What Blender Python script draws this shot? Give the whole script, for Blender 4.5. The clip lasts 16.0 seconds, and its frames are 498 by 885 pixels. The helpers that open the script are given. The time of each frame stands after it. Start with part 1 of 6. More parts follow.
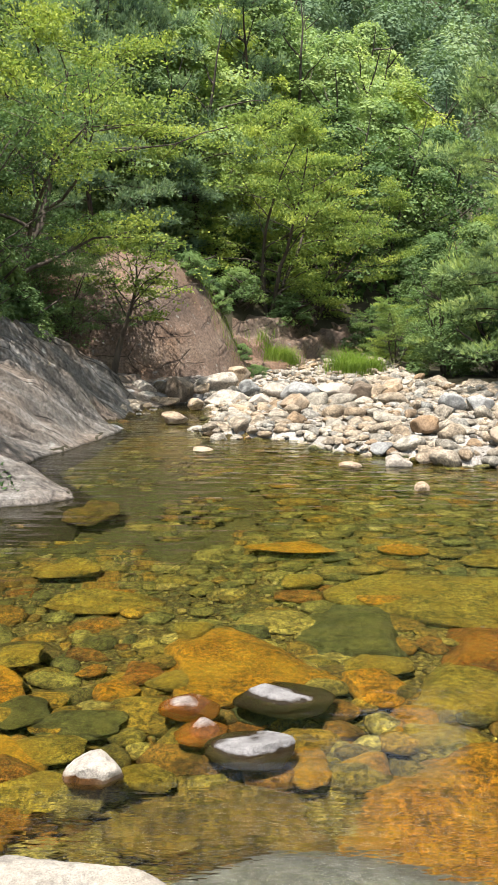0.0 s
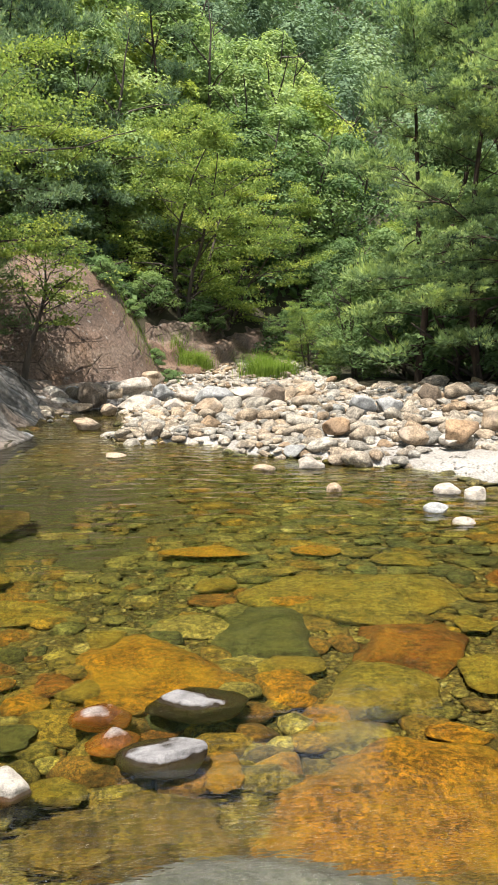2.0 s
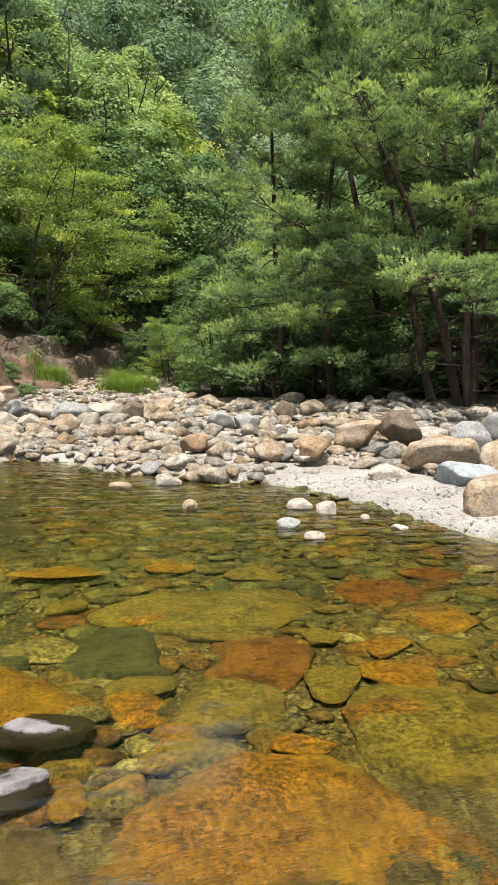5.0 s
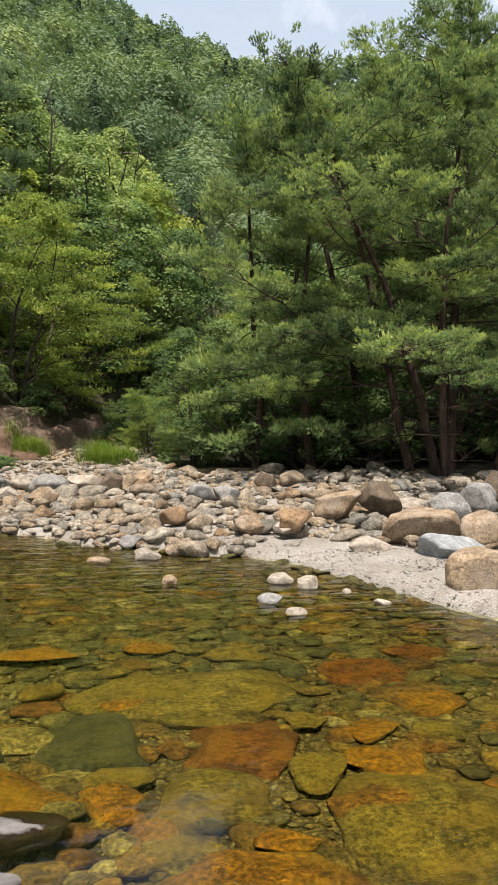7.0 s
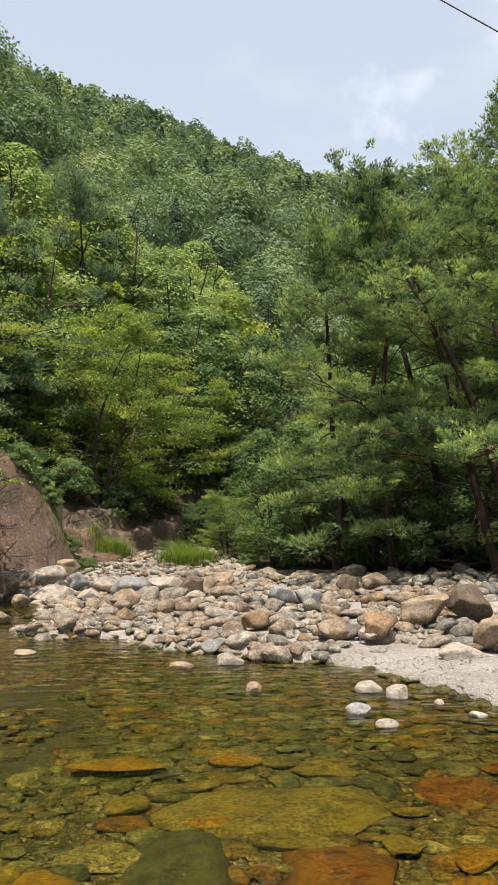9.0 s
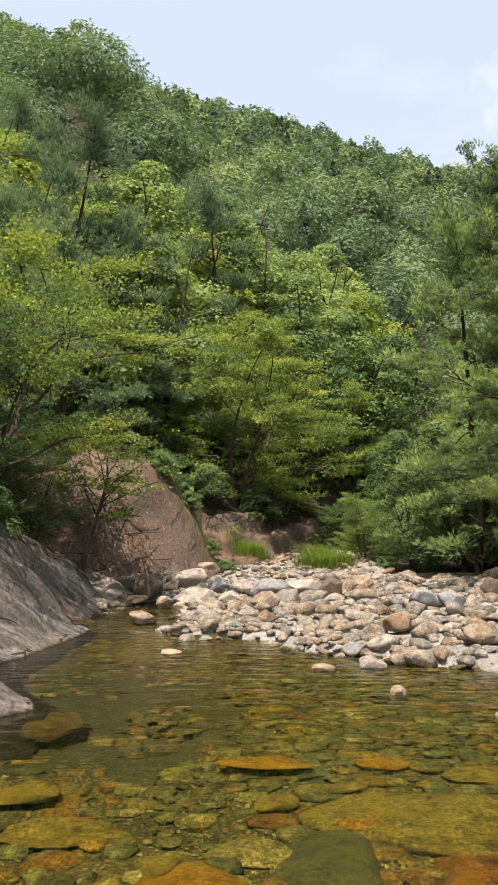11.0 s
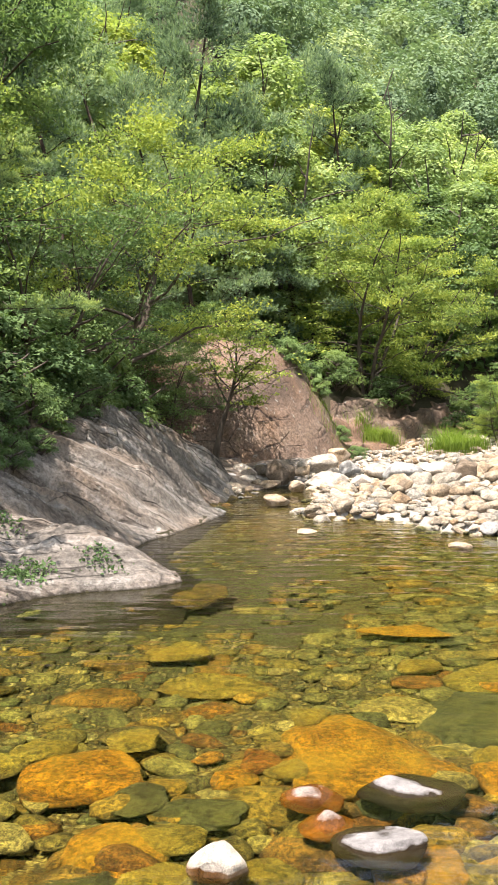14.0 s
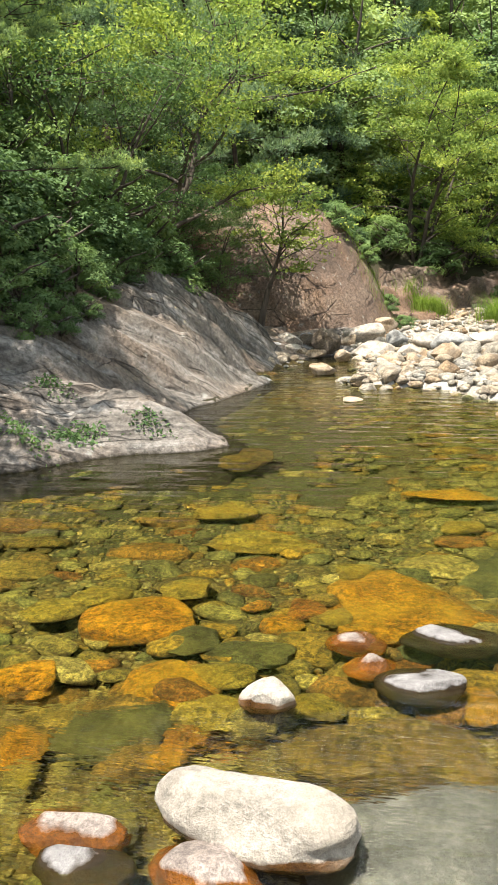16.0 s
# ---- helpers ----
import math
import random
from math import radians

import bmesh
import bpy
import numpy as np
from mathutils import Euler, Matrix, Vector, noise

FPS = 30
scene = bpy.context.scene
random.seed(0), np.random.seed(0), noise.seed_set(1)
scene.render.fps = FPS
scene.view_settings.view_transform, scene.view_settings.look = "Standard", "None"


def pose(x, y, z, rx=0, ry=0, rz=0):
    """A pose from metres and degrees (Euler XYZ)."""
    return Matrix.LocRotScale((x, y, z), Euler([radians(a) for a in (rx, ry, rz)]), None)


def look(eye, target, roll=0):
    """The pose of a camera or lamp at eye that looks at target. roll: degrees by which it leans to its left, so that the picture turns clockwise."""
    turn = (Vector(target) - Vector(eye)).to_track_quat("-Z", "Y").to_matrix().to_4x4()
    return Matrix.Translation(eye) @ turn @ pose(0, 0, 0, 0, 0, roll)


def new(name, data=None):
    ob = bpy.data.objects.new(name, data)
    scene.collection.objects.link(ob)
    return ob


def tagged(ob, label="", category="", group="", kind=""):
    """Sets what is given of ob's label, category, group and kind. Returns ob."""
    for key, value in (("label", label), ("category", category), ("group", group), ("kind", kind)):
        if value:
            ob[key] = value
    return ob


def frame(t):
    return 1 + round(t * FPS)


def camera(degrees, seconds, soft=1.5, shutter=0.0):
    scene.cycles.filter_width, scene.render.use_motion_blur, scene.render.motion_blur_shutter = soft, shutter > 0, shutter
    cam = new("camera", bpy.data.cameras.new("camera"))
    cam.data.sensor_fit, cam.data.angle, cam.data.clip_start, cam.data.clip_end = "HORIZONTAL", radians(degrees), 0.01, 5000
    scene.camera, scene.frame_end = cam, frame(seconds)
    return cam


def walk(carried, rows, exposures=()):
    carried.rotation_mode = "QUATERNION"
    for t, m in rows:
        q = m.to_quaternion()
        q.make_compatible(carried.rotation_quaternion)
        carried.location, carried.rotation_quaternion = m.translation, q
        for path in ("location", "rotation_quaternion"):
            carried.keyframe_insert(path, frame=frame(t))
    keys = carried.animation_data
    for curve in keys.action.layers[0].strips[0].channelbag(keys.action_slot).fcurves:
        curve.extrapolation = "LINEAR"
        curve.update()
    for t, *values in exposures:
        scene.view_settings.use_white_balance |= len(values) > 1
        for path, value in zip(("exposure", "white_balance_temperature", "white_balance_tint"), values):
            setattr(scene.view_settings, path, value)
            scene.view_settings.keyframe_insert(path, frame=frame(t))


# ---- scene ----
cam = camera(34.11, 16.0, 1.0)
PATH = (
    (0, look((-0.000, 0.000, 1.600), (-0.000, 9.907, 0.243), 0.00)),
    (0.5, look((0.015, 0.003, 1.597), (0.241, 9.911, 0.259), -0.25)),
    (1, look((0.024, 0.001, 1.599), (0.457, 9.903, 0.268), -0.51)),
    (1.5, look((0.037, 0.003, 1.600), (0.804, 9.886, 0.278), -0.46)),
    (2, look((0.041, 0.003, 1.597), (1.060, 9.865, 0.291), -0.32)),
    (2.5, look((0.041, -0.007, 1.606), (1.213, 9.842, 0.336), -0.15)),
    (3, look((0.051, -0.012, 1.607), (1.420, 9.820, 0.399), 0.00)),
    (3.5, look((0.070, -0.021, 1.612), (1.729, 9.768, 0.422), -0.05)),
    (4, look((0.085, -0.027, 1.610), (2.158, 9.687, 0.450), 0.31)),
    (4.5, look((0.095, -0.047, 1.626), (2.578, 9.571, 0.474), 0.61)),
    (4.7, look((0.106, -0.038, 1.614), (2.680, 9.559, 0.479), 0.63)),
    (6.8, look((0.119, -0.006, 1.668), (3.044, 9.540, 1.105), 0.48)),
    (7, look((0.112, 0.002, 1.672), (3.040, 9.560, 1.395), 0.35)),
    (7.5, look((0.088, 0.012, 1.683), (2.953, 9.589, 1.945), 0.10)),
    (8, look((0.070, 0.017, 1.689), (2.762, 9.625, 2.344), -0.06)),
    (8.5, look((0.055, 0.018, 1.694), (2.448, 9.689, 2.550), -0.02)),
    (9, look((0.040, 0.012, 1.698), (2.045, 9.764, 2.643), 0.08)),
    (9.5, look((0.029, 0.010, 1.698), (1.699, 9.818, 2.703), 0.09)),
    (10, look((0.017, 0.021, 1.686), (1.258, 9.890, 2.710), 0.01)),
    (10.2, look((0.008, 0.017, 1.683), (1.043, 9.911, 2.707), -0.02)),
    (12.3, look((-0.017, -0.038, 1.682), (-0.383, 9.934, 2.334), -1.42)),
    (12.5, look((-0.035, -0.031, 1.668), (-0.534, 9.943, 2.187), -1.56)),
    (13, look((-0.058, -0.041, 1.647), (-0.979, 9.913, 1.903), -1.77)),
    (13.5, look((-0.079, -0.025, 1.619), (-1.152, 9.917, 1.602), -1.76)),
    (14, look((-0.082, -0.006, 1.585), (-1.260, 9.919, 1.264), -1.69)),
    (14.5, look((-0.097, -0.023, 1.581), (-1.368, 9.871, 0.881), -1.40)),
    (15, look((-0.094, -0.017, 1.563), (-1.442, 9.830, 0.455), -1.35)),
    (15.5, look((-0.102, -0.021, 1.542), (-1.573, 9.741, -0.048), -1.39)),
    (16, look((-0.111, -0.026, 1.530), (-1.838, 9.645, -0.340), -1.65)),
)
EXPOSURES = ((0.0, 1.42, 6300, 13), (2.0, 1.38, 6300, 13), (3.5, 1.12, 6300, 13), (4.5, 1.15, 6300, 13), (7.0, 0.73, 6700, 16), (9.0, 0.71, 6700, 16), (10.2, 0.79, 6700, 16), (12.4, 1.3, 6900, 24), (14.0, 1.84, 6600, 18), (14.7, 1.78, 6500, 14), (16.0, 1.65, 6500, 11))
walk(cam, PATH, EXPOSURES)

# ---- light ----
SUN_AZ, SUN_EL = -158.0, 72.0         # behind and to the left, high up: degrees from straight ahead, and above the horizon
CLOUDS = (((0.47, 0.69, 0.93), 0.085, 0.9, (6.3, 6.6, 7.0)),      # centre, reach, density and brightness: over the right side of the valley,
          ((0.41, 0.755, 0.875), 0.055, 0.85, (6.2, 6.5, 6.9)),
          ((0.36, 0.8, 0.83), 0.03, 0.6, (6.0, 6.3, 6.7)),         # its thin lower end,
          ((0.366, 0.823, 0.74), 0.03, 0.8, (6.0, 6.3, 6.7)),      # a scrap behind the pines,
          ((0.08, 0.72, 1.2), 0.15, 1.0, (15.0, 15.3, 15.6)))      # and an added unseen one higher up, sunlit, mirrored in the nearest water
world = bpy.data.worlds.new("sky")
scene.world = world
world.use_nodes = True
wn, wl = world.node_tree.nodes, world.node_tree.links
sky = wn.new("ShaderNodeTexSky")
sky.sky_type = "NISHITA"
sky.sun_disc = False
sky.sun_elevation = radians(SUN_EL)
sky.sun_rotation = radians(SUN_AZ)
sky.air_density, sky.dust_density = 1.0, 1.5
wn["Background"].inputs["Strength"].default_value = 0.122
haze = wn.new("ShaderNodeMix")                # summer haze and thin drifting cloud
haze.data_type = "RGBA"
coord, cmap, cloud, cramp = wn.new("ShaderNodeTexCoord"), wn.new("ShaderNodeMapping"), wn.new("ShaderNodeTexNoise"), wn.new("ShaderNodeMapRange")
cmap.inputs["Scale"].default_value = (1.2, 1.2, 3.5)
cloud.inputs["Scale"].default_value, cloud.inputs["Detail"].default_value = 2.2, 6.0
for i, q in ((1, 0.5), (2, 0.72), (3, 0.7), (4, 1.0)):
    cramp.inputs[i].default_value = q
wl.new(coord.outputs["Generated"], cmap.inputs[0])
wl.new(cmap.outputs[0], cloud.inputs["Vector"])
wl.new(cloud.outputs["Fac"], cramp.inputs[0])
wl.new(cramp.outputs[0], haze.inputs[0])
wl.new(sky.outputs[0], haze.inputs[6])
haze.inputs[7].default_value = (3.7, 4.4, 4.8, 1)
tilt = wn.new("ShaderNodeMapping")
tilt.inputs["Scale"].default_value = (1.0, 1.0, 1.7)
wl.new(coord.outputs["Generated"], tilt.inputs[0])
ragged = wn.new("ShaderNodeTexNoise")
ragged.inputs["Scale"].default_value, ragged.inputs["Detail"].default_value = 7.0, 6.0
wl.new(coord.outputs["Generated"], ragged.inputs["Vector"])
frayed = wn.new("ShaderNodeMath")
frayed.operation = "MULTIPLY"
frayed.inputs[1].default_value = 0.45
wl.new(ragged.outputs["Fac"], frayed.inputs[0])


def cumulus(under, centre, wide, dense, colour):
    """A ragged sunlit cloud over the sky so far; centre in the upright-stretched measure."""
    puff, toward, near_it, both = wn.new("ShaderNodeMix"), wn.new("ShaderNodeVectorMath"), wn.new("ShaderNodeMapRange"), wn.new("ShaderNodeMath")
    puff.data_type = "RGBA"
    toward.operation, both.operation = "DISTANCE", "SUBTRACT"
    toward.inputs[1].default_value = centre
    wl.new(tilt.outputs[0], toward.inputs[0])
    wl.new(frayed.outputs[0], both.inputs[0])
    wl.new(toward.outputs["Value"], both.inputs[1])
    for i, q in ((1, 0.2 - wide), (2, 0.28 - wide), (3, 0.0), (4, dense)):
        near_it.inputs[i].default_value = q
    wl.new(both.outputs[0], near_it.inputs[0])
    wl.new(near_it.outputs[0], puff.inputs[0])
    wl.new(under, puff.inputs[6])
    puff.inputs[7].default_value = (*colour, 1)
    return puff.outputs[2]


clouds = haze.outputs[2]
for centre, wide, dense, colour in CLOUDS:
    clouds = cumulus(clouds, centre, wide, dense, colour)
wl.new(clouds, wn["Background"].inputs[0])
sun = new("sun", bpy.data.lights.new("sun", "SUN"))
sun.data.energy, sun.data.angle, sun.data.color = 5.0, radians(0.6), (1.0, 0.95, 0.86)
_el, _az = radians(SUN_EL), radians(SUN_AZ)
sun.matrix_world = look((30 * math.sin(_az) * math.cos(_el), 30 * math.cos(_az) * math.cos(_el), 30 * math.sin(_el)), (0, 0, 0))


# ---- noise, mesh and material helpers ----
def hash01(i, j, k, seed):
    n = (i.astype(np.int64) * 374761393 + j.astype(np.int64) * 668265263 + k.astype(np.int64) * 2147483647 + seed * 974634777) & 0xFFFFFFFF
    n = ((n ^ (n >> 13)) * 1274126177) & 0xFFFFFFFF
    n = ((n ^ (n >> 16)) * 2246822519) & 0xFFFFFFFF
    return ((n ^ (n >> 15)) & 0xFFFFFF) / float(0x1000000)


def vnoise(x, y, z=0.0, seed=0):
    """Smooth value noise, -1 to 1, of arrays."""
    x, y, z = np.broadcast_arrays(np.asarray(x, float), np.asarray(y, float), np.asarray(z, float))
    i, j, k = np.floor(x), np.floor(y), np.floor(z)
    u, v, w = x - i, y - j, z - k
    u, v, w = u * u * (3 - 2 * u), v * v * (3 - 2 * v), w * w * (3 - 2 * w)
    out = 0
    for a in (0, 1):
        for b in (0, 1):
            for c in (0, 1):
                out = out + (u if a else 1 - u) * (v if b else 1 - v) * (w if c else 1 - w) * hash01(i + a, j + b, k + c, seed)
    return out * 2 - 1


def fbm(x, y, z=0.0, seed=0, octaves=4):
    s, a = 0, 1.0
    for o in range(octaves):
        s = s + a * vnoise(np.asarray(x) * 2 ** o, np.asarray(y) * 2 ** o, np.asarray(z) * 2 ** o, seed + o)
        a *= 0.5
    return s


def mesh(name, verts, faces, mat, smooth=True, tone=None):
    """A mesh from arrays; faces all of one size. tone: a number per face."""
    verts, faces = np.asarray(verts, np.float32), np.asarray(faces, np.int32)
    me = bpy.data.meshes.new(name)
    n, k = faces.shape
    me.vertices.add(len(verts))
    me.vertices.foreach_set("co", verts.ravel())
    me.loops.add(n * k)
    me.loops.foreach_set("vertex_index", faces.ravel())
    me.polygons.add(n)
    me.polygons.foreach_set("loop_start", np.arange(0, n * k, k, dtype=np.int32))
    me.polygons.foreach_set("use_smooth", np.full(n, smooth, bool))
    if tone is not None:
        me.attributes.new("tone", "FLOAT", "FACE").data.foreach_set("value", np.asarray(tone, np.float32))
    me.materials.append(mat)
    me.update(calc_edges=True)
    me.validate()
    return me


def part(name, me, parent, label="", m=None, kind=""):
    ob = new(name, me)
    ob.parent = parent
    if m is not None:
        ob.matrix_local = m
    return tagged(ob, label, kind=kind)


def thing(name, label, category, m=None, group="", me=None, kind=""):
    ob = new(name, me)
    if m is not None:
        ob.matrix_world = m
    return tagged(ob, label, category, group, kind)


class Nodes:
    """Builds a node material step by step."""

    def __init__(self, name):
        self.mat = bpy.data.materials.new(name)
        self.mat.use_nodes = True
        self.n, self.l = self.mat.node_tree.nodes, self.mat.node_tree.links
        self.bsdf, self.out = self.n["Principled BSDF"], self.n["Material Output"]

    def add(self, kind, **values):
        node = self.n.new(kind)
        for key, value in values.items():
            if key in node.inputs:
                self.put(node.inputs[key], value)
        return node

    def put(self, socket, value):
        if isinstance(value, bpy.types.NodeSocket):
            self.l.new(value, socket)
        else:
            socket.default_value = value

    def coords(self, kind="Object"):
        return self.n.new("ShaderNodeTexCoord").outputs[kind]

    def scaled(self, vector, s):
        m = self.n.new("ShaderNodeMapping")
        self.l.new(vector, m.inputs[0])
        m.inputs["Scale"].default_value = s
        return m.outputs[0]

    def noise(self, vector, scale, detail=4.0, rough=0.55):
        t = self.add("ShaderNodeTexNoise", Scale=scale, Detail=detail, Roughness=rough)
        self.l.new(vector, t.inputs["Vector"])
        return t.outputs["Fac"]

    def ramp(self, fac, *stops, constant=False):
        r = self.n.new("ShaderNodeValToRGB")
        self.l.new(fac, r.inputs[0])
        els = r.color_ramp.elements
        while len(els) < len(stops):
            els.new(0.5)
        for e, (p, c) in zip(els, stops):
            e.position, e.color = p, (*c, 1) if len(c) == 3 else c
        if constant:
            r.color_ramp.interpolation = "CONSTANT"
        return r.outputs[0]

    def mix(self, fac, a, b, blend="MIX"):
        m = self.n.new("ShaderNodeMix")
        m.data_type, m.blend_type = "RGBA", blend
        self.put(m.inputs[0], fac)
        for s, v in ((m.inputs[6], a), (m.inputs[7], b)):
            self.put(s, v if isinstance(v, bpy.types.NodeSocket) else (*v[:3], 1))
        return m.outputs[2]

    def math(self, op, a, b=0.0):
        m = self.n.new("ShaderNodeMath")
        m.operation = op
        self.put(m.inputs[0], a)
        self.put(m.inputs[1], b)
        return m.outputs[0]

    def bump(self, height, strength=0.5, distance=0.02):
        b = self.add("ShaderNodeBump", Strength=strength, Distance=distance)
        self.l.new(height, b.inputs["Height"])
        self.l.new(b.outputs[0], self.bsdf.inputs["Normal"])
        return b.outputs[0]

    def done(self, color=None, rough=0.8, spec=0.3):
        if color is not None:
            self.put(self.bsdf.inputs["Base Color"], color)
        self.put(self.bsdf.inputs["Roughness"], rough)
        self.bsdf.inputs["Specular IOR Level"].default_value = spec
        return self.mat


def stone_material(name, stops, island=False, speck=0.35, rough=0.75, grain=1.0, stain=None, wet=0.0, blotch=None, deep=0.0, soak=(0.075, 0.05, 0.018)):
    """Rounded river stone: its own tint from the ramp, blotches, specks and a fine relief."""
    t = Nodes(name)
    v = t.n.new("ShaderNodeNewGeometry").outputs["Position"]
    rnd = t.n.new("ShaderNodeNewGeometry").outputs["Random Per Island"] if island else t.n.new("ShaderNodeObjectInfo").outputs["Random"]
    base = t.ramp(rnd, *stops)
    big, mid, fine = t.noise(v, 7.0 * grain, 5.0, 0.6), t.noise(v, 34.0 * grain, 5.0, 0.7), t.noise(v, 150.0 * grain, 3.0, 0.7)
    col = t.mix(1.0, base, t.ramp(big, (0.36, (0.62 - deep, 0.6 - deep, 0.58 - deep)), (0.64, (1.15 + deep, 1.13 + deep, 1.1 + deep))), "MULTIPLY")
    if blotch:
        col = t.mix(t.ramp(t.noise(v, 9.0, 6.0, 0.7), (0.48, (0, 0, 0)), (0.6, (0.85, 0.85, 0.85))), col, blotch)
    col = t.mix(speck, col, t.ramp(mid, (0.42, (0.32, 0.3, 0.27)), (0.5, (0.95, 0.95, 0.95)), (0.58, (1.6, 1.58, 1.5))), "MULTIPLY")
    col = t.mix(speck * 0.9, col, t.ramp(fine, (0.44, (0.4, 0.38, 0.35)), (0.56, (1.5, 1.5, 1.46))), "MULTIPLY")
    if wet:                                      # darkened and slick up to just over the waterline
        sep = t.n.new("ShaderNodeSeparateXYZ")
        t.l.new(t.n.new("ShaderNodeNewGeometry").outputs["Position"], sep.inputs[0])
        edge = t.math("ADD", sep.outputs[2], t.math("MULTIPLY", t.math("SUBTRACT", big, 0.5), 0.06))
        dry = t.n.new("ShaderNodeMapRange")
        t.l.new(edge, dry.inputs[0])
        dry.inputs[1].default_value, dry.inputs[2].default_value = wet, wet + 0.008
        col = t.mix(dry.outputs[0], t.mix(1.0, col, soak, "MULTIPLY"), col)
        rough = t.math("ADD", 0.25, t.math("MULTIPLY", dry.outputs[0], 0.5))
    if stain:
        col = t.mix(t.math("MULTIPLY", t.ramp(t.noise(v, 3.5, 3.0), (0.45, (0, 0, 0)), (0.7, (1, 1, 1))), 0.6), col, stain)
    relief = t.math("ADD", t.math("MULTIPLY", mid, 1.0), t.math("MULTIPLY", fine, 0.3))
    t.bump(relief, 1.0, 0.032 if deep else 0.018)
    return t.done(col, rough, 0.25)


def leaf_material(name, dark, mid, light, passing=0.45, seed_scale=0.6):
    """Thin leaves: tints vary leaf by leaf, tree by tree and over the crown; some light passes through."""
    t = Nodes(name)
    geo = t.n.new("ShaderNodeNewGeometry")
    tone = t.n.new("ShaderNodeAttribute")
    tone.attribute_name = "tone"
    obj = t.n.new("ShaderNodeObjectInfo").outputs["Random"]
    patch = t.noise(geo.outputs["Position"], seed_scale, 2.0)
    f = t.math("ADD", t.math("MULTIPLY", tone.outputs["Fac"], 0.62), t.math("MULTIPLY", patch, 0.32))
    f = t.math("ADD", f, t.math("MULTIPLY", t.math("SUBTRACT", obj, 0.5), 0.22))
    col = t.ramp(f, (0.12, dark), (0.45, mid), (0.88, light))
    t.done(col, 0.75, 0.1)
    tr = t.add("ShaderNodeBsdfTranslucent")
    t.l.new(t.mix(1.0, col, (1.22, 1.32, 0.82), "MULTIPLY"), tr.inputs[0])
    ms = t.n.new("ShaderNodeMixShader")
    ms.inputs[0].default_value = passing
    t.l.new(t.bsdf.outputs[0], ms.inputs[1])
    t.l.new(tr.outputs[0], ms.inputs[2])
    t.l.new(ms.outputs[0], t.out.inputs[0])
    return t.mat


def bark_material(name, low, high, scale=9.0):
    t = Nodes(name)
    v = t.scaled(t.coords(), (1, 1, 0.22))
    n = t.noise(v, scale, 6.0, 0.65)
    t.bump(n, 0.9, 0.03)
    return t.done(t.ramp(n, (0.3, low), (0.7, high)), 0.9, 0.15)


BAR = ((0.0, (0.153, 0.145, 0.126)), (0.16, (0.316, 0.285, 0.233)), (0.32, (0.275, 0.210, 0.140)), (0.46, (0.367, 0.340, 0.288)), (0.58, (0.240, 0.165, 0.098)), (0.68, (0.306, 0.250, 0.181)), (0.78, (0.184, 0.185, 0.172)), (0.9, (0.388, 0.350, 0.288)), (1.0, (0.286, 0.225, 0.153)))
M_BAR = stone_material("dry_river_stone", BAR, speck=0.5, deep=0.1)
M_BAR_I = stone_material("dry_river_pebbles", BAR, island=True, speck=0.5, deep=0.1)
BED = ((0.0, (0.04, 0.037, 0.011)), (0.14, (0.145, 0.064, 0.004)), (0.28, (0.085, 0.066, 0.012)), (0.42, (0.165, 0.098, 0.008)), (0.56, (0.044, 0.05, 0.018)), (0.68, (0.1, 0.04, 0.004)), (0.82, (0.115, 0.09, 0.018)), (1.0, (0.2, 0.165, 0.055)))
# DEEP: algae olive, with the red light that deeper water absorbs taken out.
DEEP = ((0.0, (0.03612, 0.03698, 0.01204)), (0.2, (0.0774, 0.06708, 0.01376)), (0.35, (0.1161, 0.06278, 0.00602)), (0.5, (0.0602, 0.0645, 0.01978)), (0.65, (0.1204, 0.1049, 0.02752)), (0.8, (0.04988, 0.04988, 0.0172)), (0.92, (0.0989, 0.07568, 0.01204)), (1.0, (0.155, 0.138, 0.055)))
GRIT = ((0.0, (0.05, 0.042, 0.012)), (0.25, (0.105, 0.078, 0.017)), (0.5, (0.15, 0.118, 0.034)), (0.75, (0.085, 0.058, 0.011)), (1.0, (0.175, 0.15, 0.058)))
SHINGLE = ((0.0, (0.22, 0.205, 0.18)), (0.3, (0.32, 0.3, 0.27)), (0.55, (0.27, 0.24, 0.2)), (0.8, (0.37, 0.355, 0.33)), (1.0, (0.29, 0.29, 0.285)))
M_BED = stone_material("algae_coated_stone", BED, speck=0.85, rough=0.6, deep=0.15)
M_BED_I = stone_material("algae_coated_cobbles", BED, island=True, speck=0.85, rough=0.6, deep=0.15)
M_DEEP = stone_material("depth_tinted_algae_cobbles", DEEP, island=True, speck=0.8, rough=0.6, deep=0.15)
M_GRIT = stone_material("ochre_grit", GRIT, island=True, speck=0.5, rough=0.6)
M_SHINGLE = stone_material("pale_shingle", SHINGLE, island=True, speck=0.4)


def tinted(name, c, speck=0.35, rough=0.75, stain=None, wet=0.0, blotch=None, deep=0.0, soak=(0.075, 0.05, 0.018)):
    return stone_material(name, ((0.0, tuple(v * 0.93 for v in c)), (1.0, tuple(min(1, v * 1.07) for v in c))), speck=speck, rough=rough, stain=stain, wet=wet, blotch=blotch, deep=deep, soak=soak)


